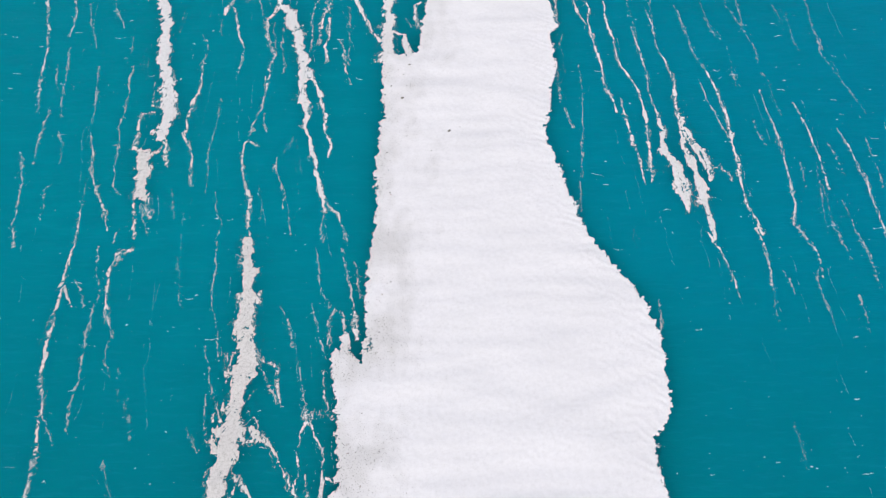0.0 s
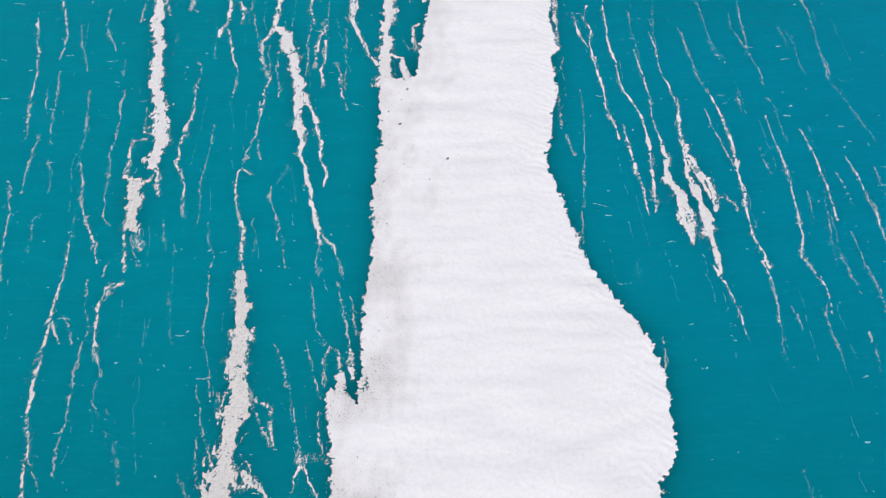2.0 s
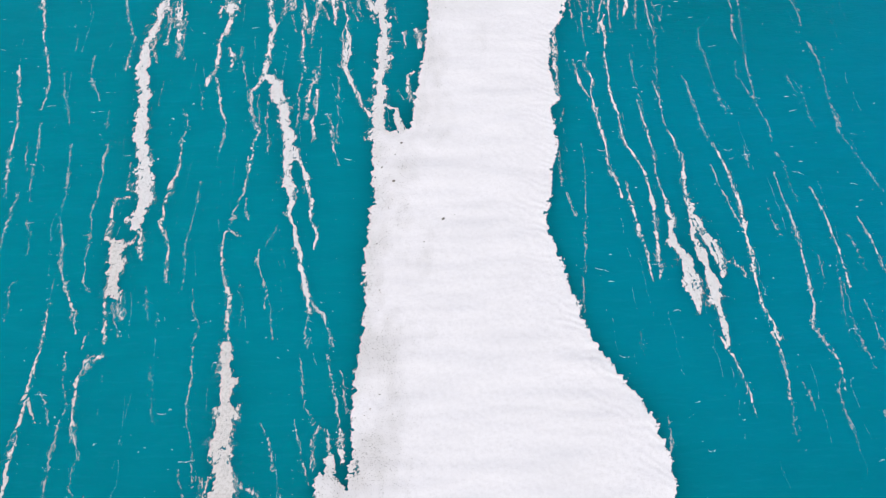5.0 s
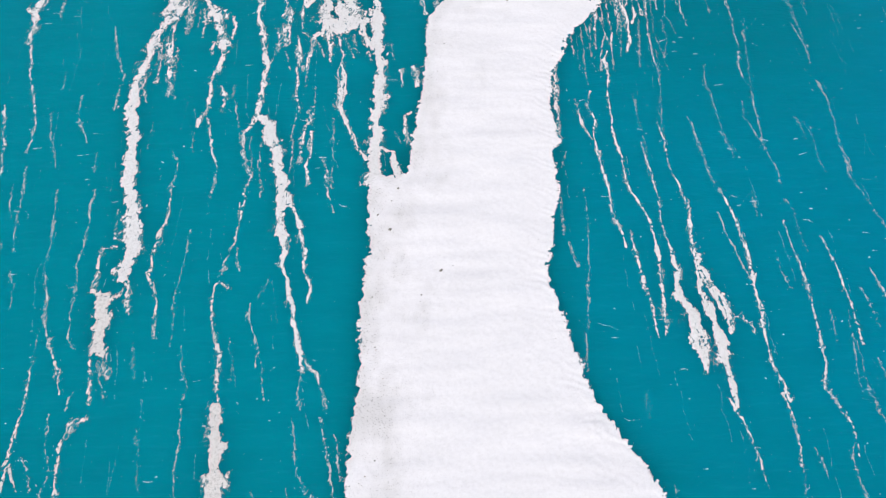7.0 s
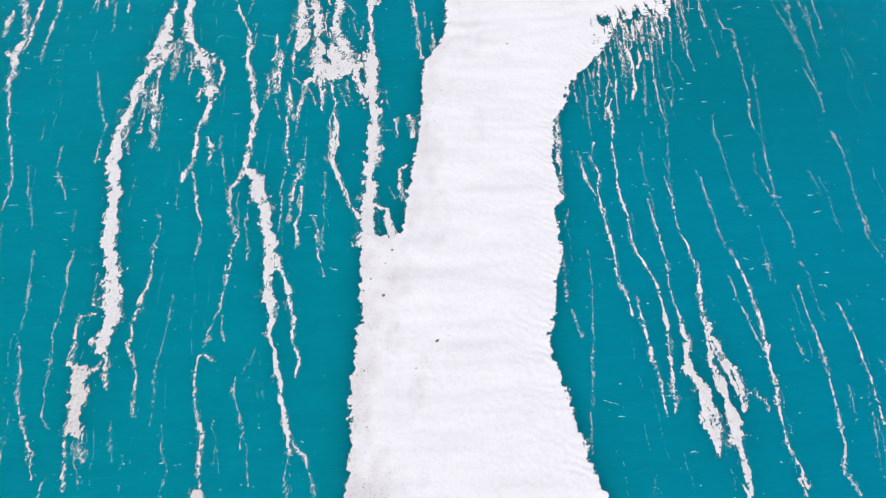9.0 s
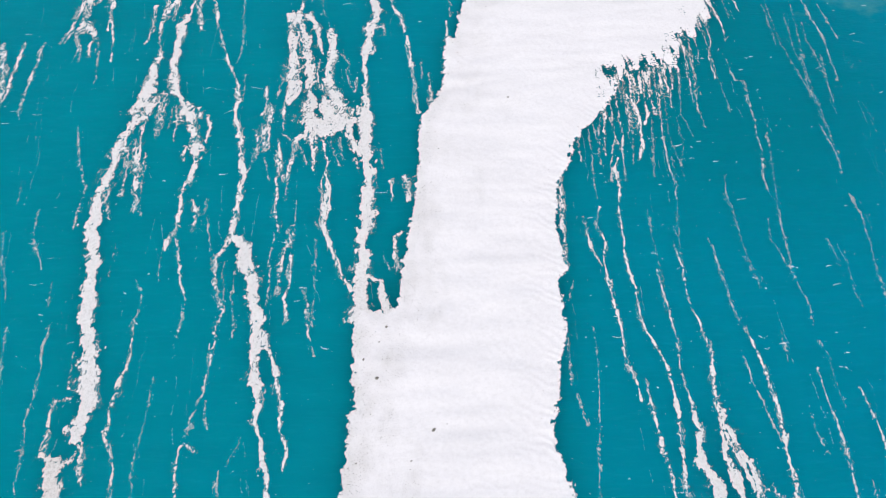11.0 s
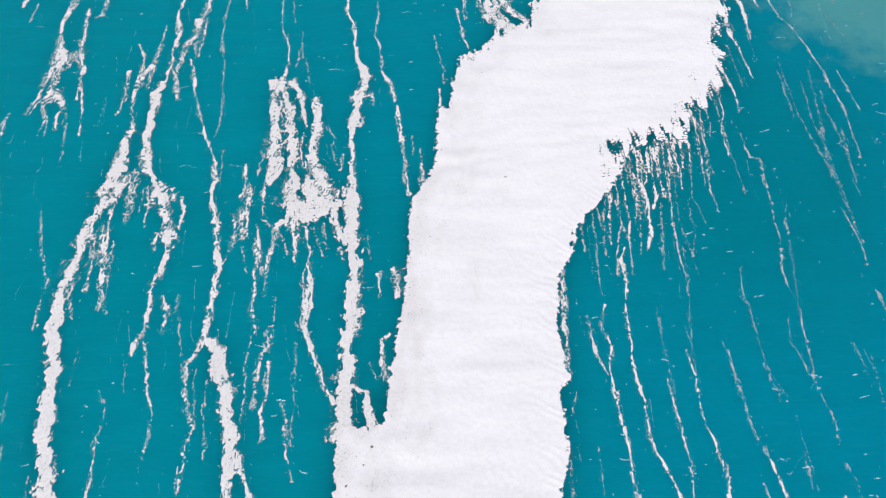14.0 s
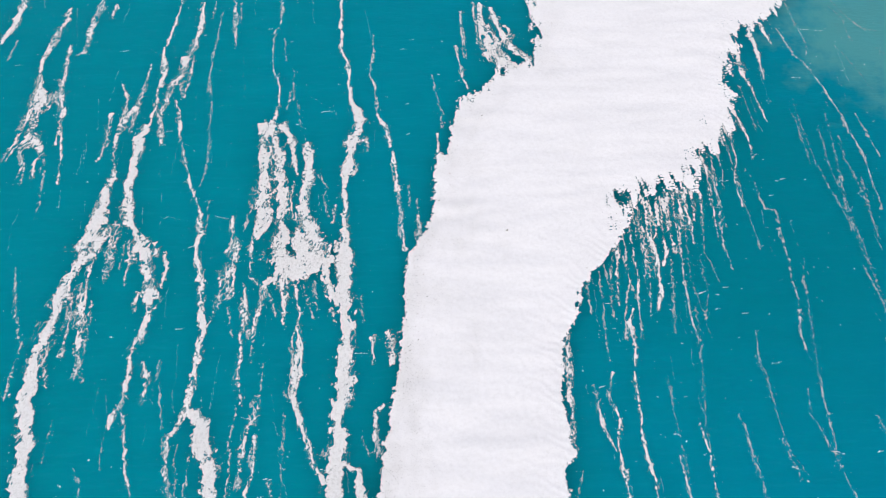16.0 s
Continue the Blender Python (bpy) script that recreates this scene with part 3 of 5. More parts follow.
streak(0.5, (23.63, 24.66, 0.10), (23.92, 23.34, 0.17), (24.05, 22.04, 0.17), (24.25, 21.01, 0.20), (24.22, 19.57, 0.26), (24.24, 18.19, 0.16), (24.27, 16.87, 0.19))
streak(0.65, (22.80, 23.54, 0.10), (23.05, 22.02, 0.14), (23.05, 21.17, 0.17))
streak(0.55, (22.47, 19.31, 0.10), (22.58, 17.96, 0.13), (22.62, 17.01, 0.13), (22.78, 15.91, 0.12))
streak(0.7, (21.58, 20.55, 0.10), (21.62, 19.10, 0.10), (21.54, 17.33, 0.10), (21.62, 16.23, 0.09))
streak(0.75, (25.11, 24.03, 0.10), (25.15, 21.84, 0.13), (25.07, 20.20, 0.10))
streak(0.75, (24.51, 33.44, 0.16), (24.26, 31.29, 0.11), (24.87, 29.22, 0.11), (25.37, 27.25, 0.11), (25.81, 25.85, 0.07))
streak(0.35, (-17.94, 46.79, 1.17), (-18.24, 45.97, 1.16), (-18.83, 45.19, 0.96), (-19.23, 44.40, 0.76), (-19.34, 42.28, 1.04), (-19.57, 40.76, 1.10), (-19.86, 38.82, 0.72))
streak(0.12, (-19.86, 38.82, 0.65), (-19.71, 36.99, 0.91), (-19.14, 34.86, 0.75), (-18.93, 33.23, 0.84), (-18.72, 31.66, 0.92), (-18.46, 30.47, 0.91), (-17.82, 28.66, 0.89), (-17.61, 27.24, 0.99), (-17.40, 26.20, 1.10), (-17.48, 25.20, 0.79), (-17.48, 24.22, 0.54))
streak(0.4, (-17.50, 24.88, 0.66), (-17.06, 23.27, 0.59), (-16.65, 22.03, 0.17))
streak(0.6, (-17.20, 46.50, 0.39), (-17.38, 45.43, 0.54), (-17.45, 43.86, 0.30))
streak(0.6, (-18.64, 43.36, 0.38), (-17.98, 41.25, 0.74), (-17.67, 39.28, 0.43), (-17.12, 37.63, 0.21))
streak(0.6, (-19.57, 40.76, 0.44), (-19.34, 38.81, 0.29), (-18.88, 37.43, 0.28))
streak(0.45, (-18.35, 26.37, 0.25), (-19.06, 26.21, 0.25), (-19.04, 25.20, 0.24), (-18.91, 24.05, 0.30), (-19.04, 23.43, 0.47))
streak(0.1, (-19.04, 23.43, 0.47), (-18.34, 23.11, 0.76), (-18.23, 22.03, 0.93), (-17.97, 21.58, 0.92), (-18.00, 20.56, 0.68), (-17.65, 19.70, 0.67))
streak(0.35, (-18.01, 19.27, 0.33), (-17.85, 18.03, 0.33), (-17.49, 16.97, 0.22))
streak(0.45, (-17.43, 19.98, 0.34), (-17.23, 19.13, 0.28), (-16.94, 18.30, 0.22))
streak(0.4, (-18.15, 22.95, 0.35), (-17.72, 22.95, 0.35), (-17.35, 23.27, 0.35), (-17.21, 23.59, 0.35))
streak(0.5, (-22.69, 30.39, 0.13), (-22.35, 28.24, 0.13), (-22.07, 26.50, 0.09), (-22.01, 25.50, 0.06))
streak(0.45, (-20.48, 30.47, 0.16), (-20.41, 29.03, 0.13), (-20.23, 27.60, 0.16), (-20.12, 26.21, 0.12), (-20.26, 25.20, 0.12), (-19.99, 23.90, 0.18), (-19.90, 22.64, 0.15), (-19.86, 22.03, 0.14), (-19.59, 20.69, 0.14), (-19.11, 19.98, 0.14))
streak(0.45, (-21.91, 24.52, 0.12), (-21.36, 23.25, 0.15), (-21.27, 22.33, 0.20), (-21.12, 21.58, 0.26), (-20.59, 20.55, 0.20), (-20.07, 19.40, 0.22), (-19.60, 18.71, 0.22), (-19.22, 17.49, 0.11))
streak(0.7, (-21.21, 21.13, 0.09), (-21.12, 19.69, 0.08), (-21.15, 19.12, 0.08))
streak(0.6, (-18.47, 17.63, 0.14), (-18.60, 17.10, 0.16), (-18.59, 16.57, 0.16))
streak(0.35, (-15.98, 30.46, 0.16), (-15.74, 28.65, 0.22), (-15.93, 27.59, 0.37), (-16.03, 26.55, 0.31), (-16.11, 25.36, 0.24), (-16.13, 24.87, 0.18), (-16.09, 24.22, 0.24), (-15.58, 23.58, 0.18), (-15.33, 22.81, 0.15), (-15.27, 22.04, 0.17), (-15.04, 20.56, 0.14))
streak(0.55, (-14.29, 27.41, 0.09), (-14.23, 25.87, 0.12), (-14.31, 24.55, 0.12), (-14.44, 23.27, 0.12), (-14.30, 22.04, 0.12), (-14.12, 20.85, 0.09), (-14.11, 20.13, 0.08))
streak(0.7, (-13.50, 20.13, 0.14), (-13.31, 18.86, 0.11), (-12.77, 17.92, 0.14), (-12.86, 17.24, 0.13), (-12.93, 16.59, 0.11))
streak(0.4, (-11.76, 29.36, 0.13), (-11.61, 27.57, 0.22), (-11.66, 26.54, 0.25), (-11.96, 25.53, 0.15), (-12.10, 24.55, 0.15))
streak(0.5, (-11.46, 26.19, 0.15), (-11.15, 24.71, 0.15))
streak(0.35, (-11.58, 23.58, 0.18), (-12.08, 23.97, 0.18), (-12.38, 23.75, 0.18), (-12.36, 22.65, 0.20), (-12.10, 21.45, 0.20), (-11.74, 20.43, 0.20), (-11.48, 19.71, 0.34), (-11.30, 18.32, 0.22), (-11.25, 17.52, 0.22), (-10.86, 16.47, 0.32))
streak(0.8, (-11.03, 20.57, 0.08), (-10.69, 19.15, 0.08), (-10.74, 18.19, 0.08))
streak(0.8, (-16.10, 20.27, 0.08), (-15.60, 18.31, 0.08))
streak(0.5, (-10.29, 22.65, 0.09), (-10.24, 21.90, 0.20), (-9.71, 20.57, 0.11), (-9.51, 19.72, 0.11), (-9.47, 18.88, 0.08))
streak(0.55, (-9.15, 19.16, 0.08), (-9.06, 18.06, 0.14), (-8.78, 16.99, 0.11))
streak(0.75, (-9.47, 24.23, 0.09), (-9.89, 22.97, 0.09))
streak(0.35, (-12.86, 48.17, 0.24), (-12.67, 46.71, 0.23), (-12.64, 45.35, 0.38), (-12.03, 43.27, 0.53), (-11.52, 40.71, 0.51), (-11.47, 38.75, 0.43), (-11.52, 36.93, 0.49), (-11.61, 35.86, 0.76))
streak(0.15, (-11.40, 36.07, 0.49), (-10.78, 35.43, 0.69), (-10.29, 33.98, 0.81), (-9.83, 32.39, 0.80), (-9.38, 30.43, 0.78), (-9.39, 28.64, 0.44), (-9.16, 27.40, 0.56), (-8.81, 26.20, 0.43), (-8.84, 25.20, 0.30), (-8.44, 24.23, 0.24), (-8.11, 22.97, 0.23), (-7.71, 21.45, 0.23), (-7.38, 20.00, 0.22), (-7.06, 18.61, 0.14))
streak(0.5, (-7.06, 18.61, 0.14), (-7.13, 17.52, 0.11), (-7.03, 16.61, 0.08))
streak(0.25, (-9.05, 30.09, 0.39), (-8.46, 28.63, 0.38), (-8.04, 27.57, 0.37), (-7.68, 26.36, 0.21), (-7.60, 25.20, 0.18), (-7.26, 24.06, 0.18), (-7.04, 23.44, 0.15), (-7.14, 22.66, 0.15))
streak(0.4, (-7.31, 19.86, 0.14), (-6.90, 19.16, 0.14), (-6.73, 18.88, 0.17), (-6.28, 18.47, 0.27), (-5.98, 17.53, 0.16), (-5.65, 16.62, 0.13))
streak(0.4, (-11.61, 35.86, 0.42), (-12.19, 34.81, 0.41), (-12.09, 33.39, 0.20), (-11.81, 32.20, 0.26), (-11.35, 31.22, 0.26), (-11.50, 30.44, 0.23), (-11.56, 28.65, 0.16), (-11.55, 27.93, 0.13))
streak(0.6, (-11.08, 34.40, 0.17), (-10.97, 32.00, 0.13), (-10.61, 30.43, 0.19), (-10.62, 29.73, 0.16))
streak(0.1, (-4.47, 45.78, 0.85), (-4.43, 44.98, 1.07), (-4.34, 43.17, 0.94), (-4.09, 41.10, 0.74), (-3.86, 39.88, 0.94), (-4.08, 38.22, 0.71), (-3.79, 37.77, 0.78), (-4.05, 36.02, 0.55), (-3.97, 34.35, 0.75), (-3.97, 32.75, 0.93), (-3.95, 31.01, 1.30))
streak(0.3, (-8.25, 46.10, 0.97), (-7.95, 44.76, 0.96), (-7.63, 43.21, 0.53), (-7.31, 41.41, 0.30))
streak(0.2, (-6.45, 46.07, 1.32), (-6.50, 45.27, 1.54), (-6.84, 43.97, 1.14))
streak(0.6, (-9.74, 45.85, 0.23), (-9.33, 43.75, 0.19), (-8.73, 43.23, 0.23), (-8.68, 40.67, 0.18), (-8.78, 38.74, 0.14))
streak(0.4, (-5.81, 46.07, 0.39), (-5.22, 45.79, 0.39), (-5.47, 43.69, 0.45), (-4.87, 42.63, 0.30))
streak(0.4, (-10.66, 46.40, 0.54), (-10.37, 44.80, 0.77), (-10.80, 43.76, 0.68), (-10.29, 42.45, 0.45))
streak(0.5, (-9.75, 42.45, 0.37), (-9.51, 41.16, 0.37), (-9.32, 39.20, 0.22), (-9.29, 37.82, 0.28), (-8.92, 36.48, 0.28))
streak(0.4, (-6.56, 40.74, 0.18), (-6.77, 40.15, 0.22), (-6.59, 38.48, 0.29), (-6.39, 37.12, 0.28))
streak(0.3, (-6.56, 40.74, 0.18), (-6.20, 39.65, 0.22), (-6.19, 37.79, 0.28), (-6.37, 36.89, 0.35), (-6.04, 35.61, 0.35), (-5.38, 34.36, 0.34), (-5.05, 33.35, 0.27), (-4.52, 32.56, 0.33))
streak(0.4, (-8.05, 36.26, 0.42), (-8.34, 35.20, 0.41), (-8.57, 34.18, 0.34), (-8.60, 32.38, 0.17))
streak(0.45, (-8.13, 34.79, 0.34), (-7.90, 33.16, 0.27), (-8.17, 31.99, 0.33), (-7.90, 30.84, 0.26))
streak(0.6, (-8.09, 38.73, 0.11), (-7.97, 36.47, 0.17))
streak(0.5, (-9.13, 36.26, 0.14), (-9.23, 34.80, 0.14), (-9.01, 32.78, 0.17), (-9.09, 31.61, 0.23))
streak(0.45, (-7.10, 32.57, 0.17), (-6.79, 31.59, 0.26), (-6.76, 30.42, 0.19), (-6.54, 29.72, 0.22), (-6.21, 28.63, 0.13))
streak(0.6, (-6.81, 36.04, 0.07), (-6.57, 33.96, 0.14), (-6.50, 31.98, 0.10), (-6.45, 30.45, 0.10))
streak(0.15, (-3.76, 33.54, 0.27), (-2.92, 33.13, 0.27), (-2.72, 31.96, 0.33), (-2.53, 31.27, 0.46))
streak(0.5, (-2.07, 33.93, 0.34), (-2.27, 36.01, 0.21), (-1.88, 36.44, 0.35))
streak(0.5, (-2.64, 40.11, 0.29), (-2.43, 38.68, 0.18))
streak(0.35, (-1.69, 40.33, 0.51), (-1.56, 38.67, 0.50))
streak(0.55, (-1.93, 51.61, 0.20), (-1.63, 49.72, 0.24), (-1.30, 47.39, 0.24), (-1.21, 45.46, 0.23))
streak(0.35, (-0.34, 47.96, 0.24), (-0.24, 46.53, 0.31))
streak(0.7, (-3.31, 42.62, 0.11), (-3.12, 41.09, 0.15))
streak(0.3, (-15.87, 46.49, 0.55), (-15.49, 45.40, 0.96), (-14.87, 43.82, 1.06), (-14.58, 42.51, 0.75), (-14.59, 40.97, 0.51), (-14.87, 39.74, 0.43), (-14.89, 38.32, 0.29), (-14.80, 36.74, 0.21), (-15.15, 35.88, 0.35), (-15.27, 35.25, 0.21))
streak(0.3, (-14.44, 45.39, 0.39), (-14.02, 44.33, 0.30), (-14.23, 43.30, 0.38))
streak(0.75, (-14.26, 38.77, 0.65), (-13.78, 37.84, 0.43), (-13.91, 36.52, 0.28))
streak(0.5, (-14.68, 36.09, 0.14), (-14.15, 34.00, 0.27), (-13.95, 33.20, 0.23), (-13.46, 32.02, 0.17), (-13.46, 30.86, 0.13), (-13.53, 29.74, 0.10))
streak(0.6, (-13.45, 38.76, 0.14), (-13.03, 36.94, 0.18), (-12.63, 35.24, 0.17))
streak(0.7, (-15.39, 34.83, 0.10), (-15.16, 33.21, 0.13))
streak(0.4, (-29.50, 51.81, 0.58), (-28.49, 49.30, 0.48), (-28.16, 47.46, 0.55), (-28.37, 46.27, 1.17), (-28.03, 44.69, 0.69), (-27.93, 42.86, 0.53))
streak(0.5, (-27.95, 43.18, 0.30), (-27.24, 41.05, 0.22), (-26.99, 39.80, 0.15), (-26.32, 38.14, 0.18), (-25.62, 36.37, 0.17), (-25.33, 34.70, 0.14), (-25.33, 33.28, 0.13))
streak(0.5, (-27.92, 52.03, 0.25), (-27.89, 49.95, 0.32), (-27.80, 47.52, 0.39), (-27.91, 46.60, 0.39))
streak(0.55, (-26.53, 52.09, 0.25), (-26.56, 50.11, 0.32), (-26.60, 47.38, 0.24), (-26.42, 45.41, 0.12))
streak(0.5, (-29.78, 50.34, 0.57), (-29.64, 47.94, 0.48))
streak(0.75, (-24.72, 36.43, 0.14), (-24.13, 34.32, 0.17), (-23.19, 31.94, 0.13))
streak(0.65, (-23.11, 38.09, 0.07), (-22.80, 36.08, 0.14), (-22.47, 35.23, 0.21), (-21.81, 34.01, 0.17))
streak(0.65, (-21.07, 33.22, 0.13), (-20.85, 31.65, 0.13))
streak(0.7, (-22.40, 44.45, 0.08), (-21.70, 41.82, 0.19), (-20.77, 39.80, 0.18), (-20.81, 38.35, 0.21), (-20.78, 36.78, 0.18))
streak(0.7, (-24.65, 40.21, 0.15), (-24.49, 38.47, 0.14))
streak(0.75, (-16.30, 33.21, 0.13), (-15.80, 32.03, 0.20), (-15.93, 30.46, 0.13))
streak(0.75, (-17.99, 35.69, 0.10), (-18.03, 33.62, 0.13))
streak(0.3, (11.01, 41.67, 0.22), (10.81, 40.93, 0.29), (10.90, 39.48, 0.22), (10.67, 37.66, 0.18), (10.69, 35.93, 0.14), (10.65, 34.26, 0.17), (10.97, 32.86, 0.20), (10.98, 31.13, 0.16), (11.14, 30.01, 0.16), (11.56, 29.28, 0.16), (11.78, 28.57, 0.19), (12.01, 27.53, 0.25), (12.12, 26.18, 0.24), (12.14, 25.19, 0.24), (12.11, 23.92, 0.35), (11.97, 22.39, 0.29), (11.83, 20.62, 0.17))
streak(0.35, (9.59, 38.11, 0.14), (9.30, 37.01, 0.18), (9.65, 35.51, 0.17), (9.45, 34.27, 0.20), (9.54, 33.06, 0.27), (9.70, 31.51, 0.29), (9.92, 30.20, 0.23), (9.88, 28.94, 0.25), (9.96, 28.23, 0.38), (10.29, 27.19, 0.28), (10.42, 26.18, 0.15))
streak(0.45, (10.84, 27.19, 0.09), (10.88, 25.85, 0.18), (11.01, 24.87, 0.36), (11.09, 23.92, 0.47), (11.26, 22.99, 0.23), (11.38, 21.79, 0.11), (11.39, 20.48, 0.08))
streak(0.6, (8.50, 37.46, 0.11), (8.71, 36.15, 0.28), (8.91, 34.89, 0.27), (9.32, 34.07, 0.20))
streak(0.35, (12.30, 33.84, 0.10), (12.46, 32.07, 0.13), (12.64, 30.37, 0.13), (12.73, 29.28, 0.16), (12.58, 27.87, 0.16), (12.79, 26.68, 0.18), (12.92, 25.52, 0.27))
streak(0.15, (12.92, 25.52, 0.27), (13.07, 24.55, 0.36), (12.87, 23.61, 0.29), (12.87, 22.84, 0.52), (13.29, 22.24, 0.40), (13.59, 21.50, 0.69), (13.69, 20.49, 0.73), (13.66, 19.49, 0.28), (13.63, 18.53, 0.16))
streak(0.35, (13.46, 35.49, 0.10), (13.69, 33.84, 0.13), (13.70, 31.87, 0.13), (14.10, 30.37, 0.16), (14.19, 29.64, 0.16), (14.38, 28.57, 0.25), (14.15, 26.84, 0.31), (14.16, 25.52, 0.36), (14.10, 24.55, 0.36))
streak(0.15, (14.10, 24.55, 0.36), (14.09, 23.30, 0.29), (14.26, 22.09, 0.40), (14.52, 21.21, 0.34), (14.64, 20.34, 0.51), (14.70, 19.49, 0.39), (14.76, 18.13, 0.38), (14.74, 17.33, 0.32), (14.74, 16.68, 0.21))
streak(0.25, (14.34, 24.87, 0.30), (14.53, 24.55, 0.36), (14.79, 23.61, 0.35), (15.12, 23.00, 0.35), (15.25, 22.09, 0.40), (15.30, 21.21, 0.40), (15.33, 20.77, 0.17))
streak(0.45, (15.61, 35.47, 0.14), (15.72, 34.24, 0.17), (15.90, 32.64, 0.13), (16.02, 31.48, 0.16), (16.19, 30.72, 0.16), (16.43, 29.99, 0.13))
streak(0.3, (16.42, 30.32, 0.10), (16.72, 28.91, 0.19), (16.98, 27.52, 0.22), (17.02, 26.17, 0.24), (17.13, 25.19, 0.27), (17.08, 24.24, 0.24), (17.05, 23.30, 0.18), (17.09, 22.11, 0.40), (16.98, 20.93, 0.20), (17.00, 19.78, 0.19), (17.00, 18.95, 0.27), (17.32, 17.87, 0.14), (17.45, 17.07, 0.37))
streak(0.5, (15.96, 28.56, 0.09), (16.16, 27.18, 0.12), (16.51, 25.84, 0.12), (16.73, 24.71, 0.18), (16.91, 24.08, 0.12))
streak(0.5, (16.00, 21.66, 0.34), (16.42, 21.21, 0.23), (16.44, 20.78, 0.11))
streak(0.7, (18.22, 29.98, 0.13), (18.25, 28.91, 0.13), (18.23, 28.21, 0.06))
streak(0.5, (19.93, 38.03, 0.11), (19.83, 36.29, 0.17), (19.81, 35.03, 0.17))
streak(0.7, (19.19, 37.16, 0.07), (19.00, 35.87, 0.10), (19.39, 34.62, 0.14), (19.74, 33.60, 0.10), (19.89, 32.62, 0.10), (20.11, 31.46, 0.10), (20.06, 30.30, 0.13))
streak(0.35, (19.60, 27.85, 0.09), (19.68, 26.51, 0.15), (19.82, 25.19, 0.18), (19.90, 23.93, 0.21), (19.92, 23.00, 0.23), (19.91, 22.11, 0.17), (19.89, 20.93, 0.23), (19.73, 19.79, 0.22), (19.73, 18.95, 0.22), (19.30, 17.61, 0.22))
streak(0.6, (18.67, 25.51, 0.09), (18.75, 24.56, 0.15), (18.95, 23.47, 0.15))
streak(0.65, (20.13, 29.44, 0.10), (20.38, 28.55, 0.13), (20.30, 27.17, 0.12), (20.49, 25.83, 0.09))
streak(0.4, (21.46, 26.83, 0.09), (21.67, 25.83, 0.15), (21.81, 24.56, 0.15), (21.92, 23.31, 0.23), (21.97, 22.11, 0.29), (21.97, 20.93, 0.17), (21.87, 20.08, 0.14))
streak(0.65, (20.76, 22.11, 0.09), (20.72, 20.93, 0.11), (20.55, 19.79, 0.08))
streak(0.7, (21.74, 22.11, 0.09), (21.40, 20.08, 0.11), (21.20, 18.41, 0.08), (21.09, 17.09, 0.05))
streak(0.45, (19.83, 46.79, 0.14), (19.90, 46.23, 0.16), (19.98, 44.89, 0.15), (19.88, 43.60, 0.15), (19.88, 42.32, 0.15), (19.57, 40.36, 0.18), (19.60, 39.31, 0.18))
streak(0.65, (18.06, 51.20, 0.14), (18.34, 49.68, 0.11), (18.37, 47.93, 0.08), (18.60, 46.26, 0.08), (18.62, 45.45, 0.15))
streak(0.5, (17.07, 51.21, 0.17), (16.93, 49.39, 0.20), (16.70, 47.11, 0.11), (16.63, 45.74, 0.15), (16.79, 44.15, 0.11))
streak(0.65, (17.22, 40.38, 0.11), (17.12, 38.97, 0.11), (17.31, 37.38, 0.14), (17.26, 36.30, 0.14))
streak(0.55, (17.27, 34.64, 0.10), (17.54, 33.61, 0.13), (17.75, 32.63, 0.13))
streak(0.7, (14.34, 41.89, 0.11), (14.26, 39.45, 0.11))
streak(0.7, (15.13, 44.96, 0.08), (15.22, 42.90, 0.11), (14.80, 41.14, 0.11))
streak(0.6, (24.32, 51.06, 0.09), (24.01, 48.12, 0.11), (23.95, 46.45, 0.08))
streak(0.6, (25.51, 50.42, 0.11), (25.37, 48.09, 0.11), (25.29, 46.16, 0.08))
streak(0.55, (23.87, 44.32, 0.11), (24.20, 42.78, 0.15), (24.31, 41.53, 0.11), (24.30, 40.54, 0.11))
streak(0.7, (24.33, 38.90, 0.11), (24.54, 37.13, 0.11), (24.47, 35.04, 0.10), (24.32, 33.24, 0.10), (24.55, 32.27, 0.13), (24.50, 31.52, 0.10))
streak(0.6, (22.15, 35.85, 0.10), (22.38, 34.80, 0.10), (22.40, 33.99, 0.10))
streak(0.8, (22.93, 35.00, 0.07), (22.79, 32.61, 0.10), (22.98, 31.47, 0.07))
streak(0.75, (27.16, 50.70, 0.09), (27.29, 49.21, 0.06))
streak(0.5, (8.47, 30.36, 0.06), (8.49, 28.23, 0.09), (8.19, 24.87, 0.12), (8.00, 23.30, 0.15), (7.85, 21.79, 0.11), (7.61, 20.04, 0.14), (7.56, 18.65, 0.11))
streak(0.75, (7.23, 26.52, 0.09), (7.45, 25.52, 0.18), (7.55, 24.87, 0.12))
streak(0.45, (7.47, 40.00, 0.51), (7.37, 38.14, 0.57), (7.35, 35.95, 0.28), (7.37, 34.08, 0.20))
streak(0.6, (7.60, 33.08, 0.13), (7.28, 31.90, 0.13))
streak(0.6, (9.72, 45.57, 0.15), (10.00, 42.98, 0.11))
streak(0.6, (10.96, 45.02, 0.19), (11.18, 42.95, 0.19))
streak(0.5, (8.78, 43.50, 0.19), (8.82, 41.46, 0.18))
streak(0.4, (-15.53, 66.03, 0.32), (-15.37, 63.42, 0.46), (-15.60, 61.45, 0.53), (-15.85, 60.37, 0.68), (-15.85, 59.06, 0.52), (-16.46, 58.04, 0.37), (-16.38, 56.59, 0.44), (-16.63, 55.65, 0.50), (-16.27, 54.50, 0.43), (-16.03, 53.37, 0.21))
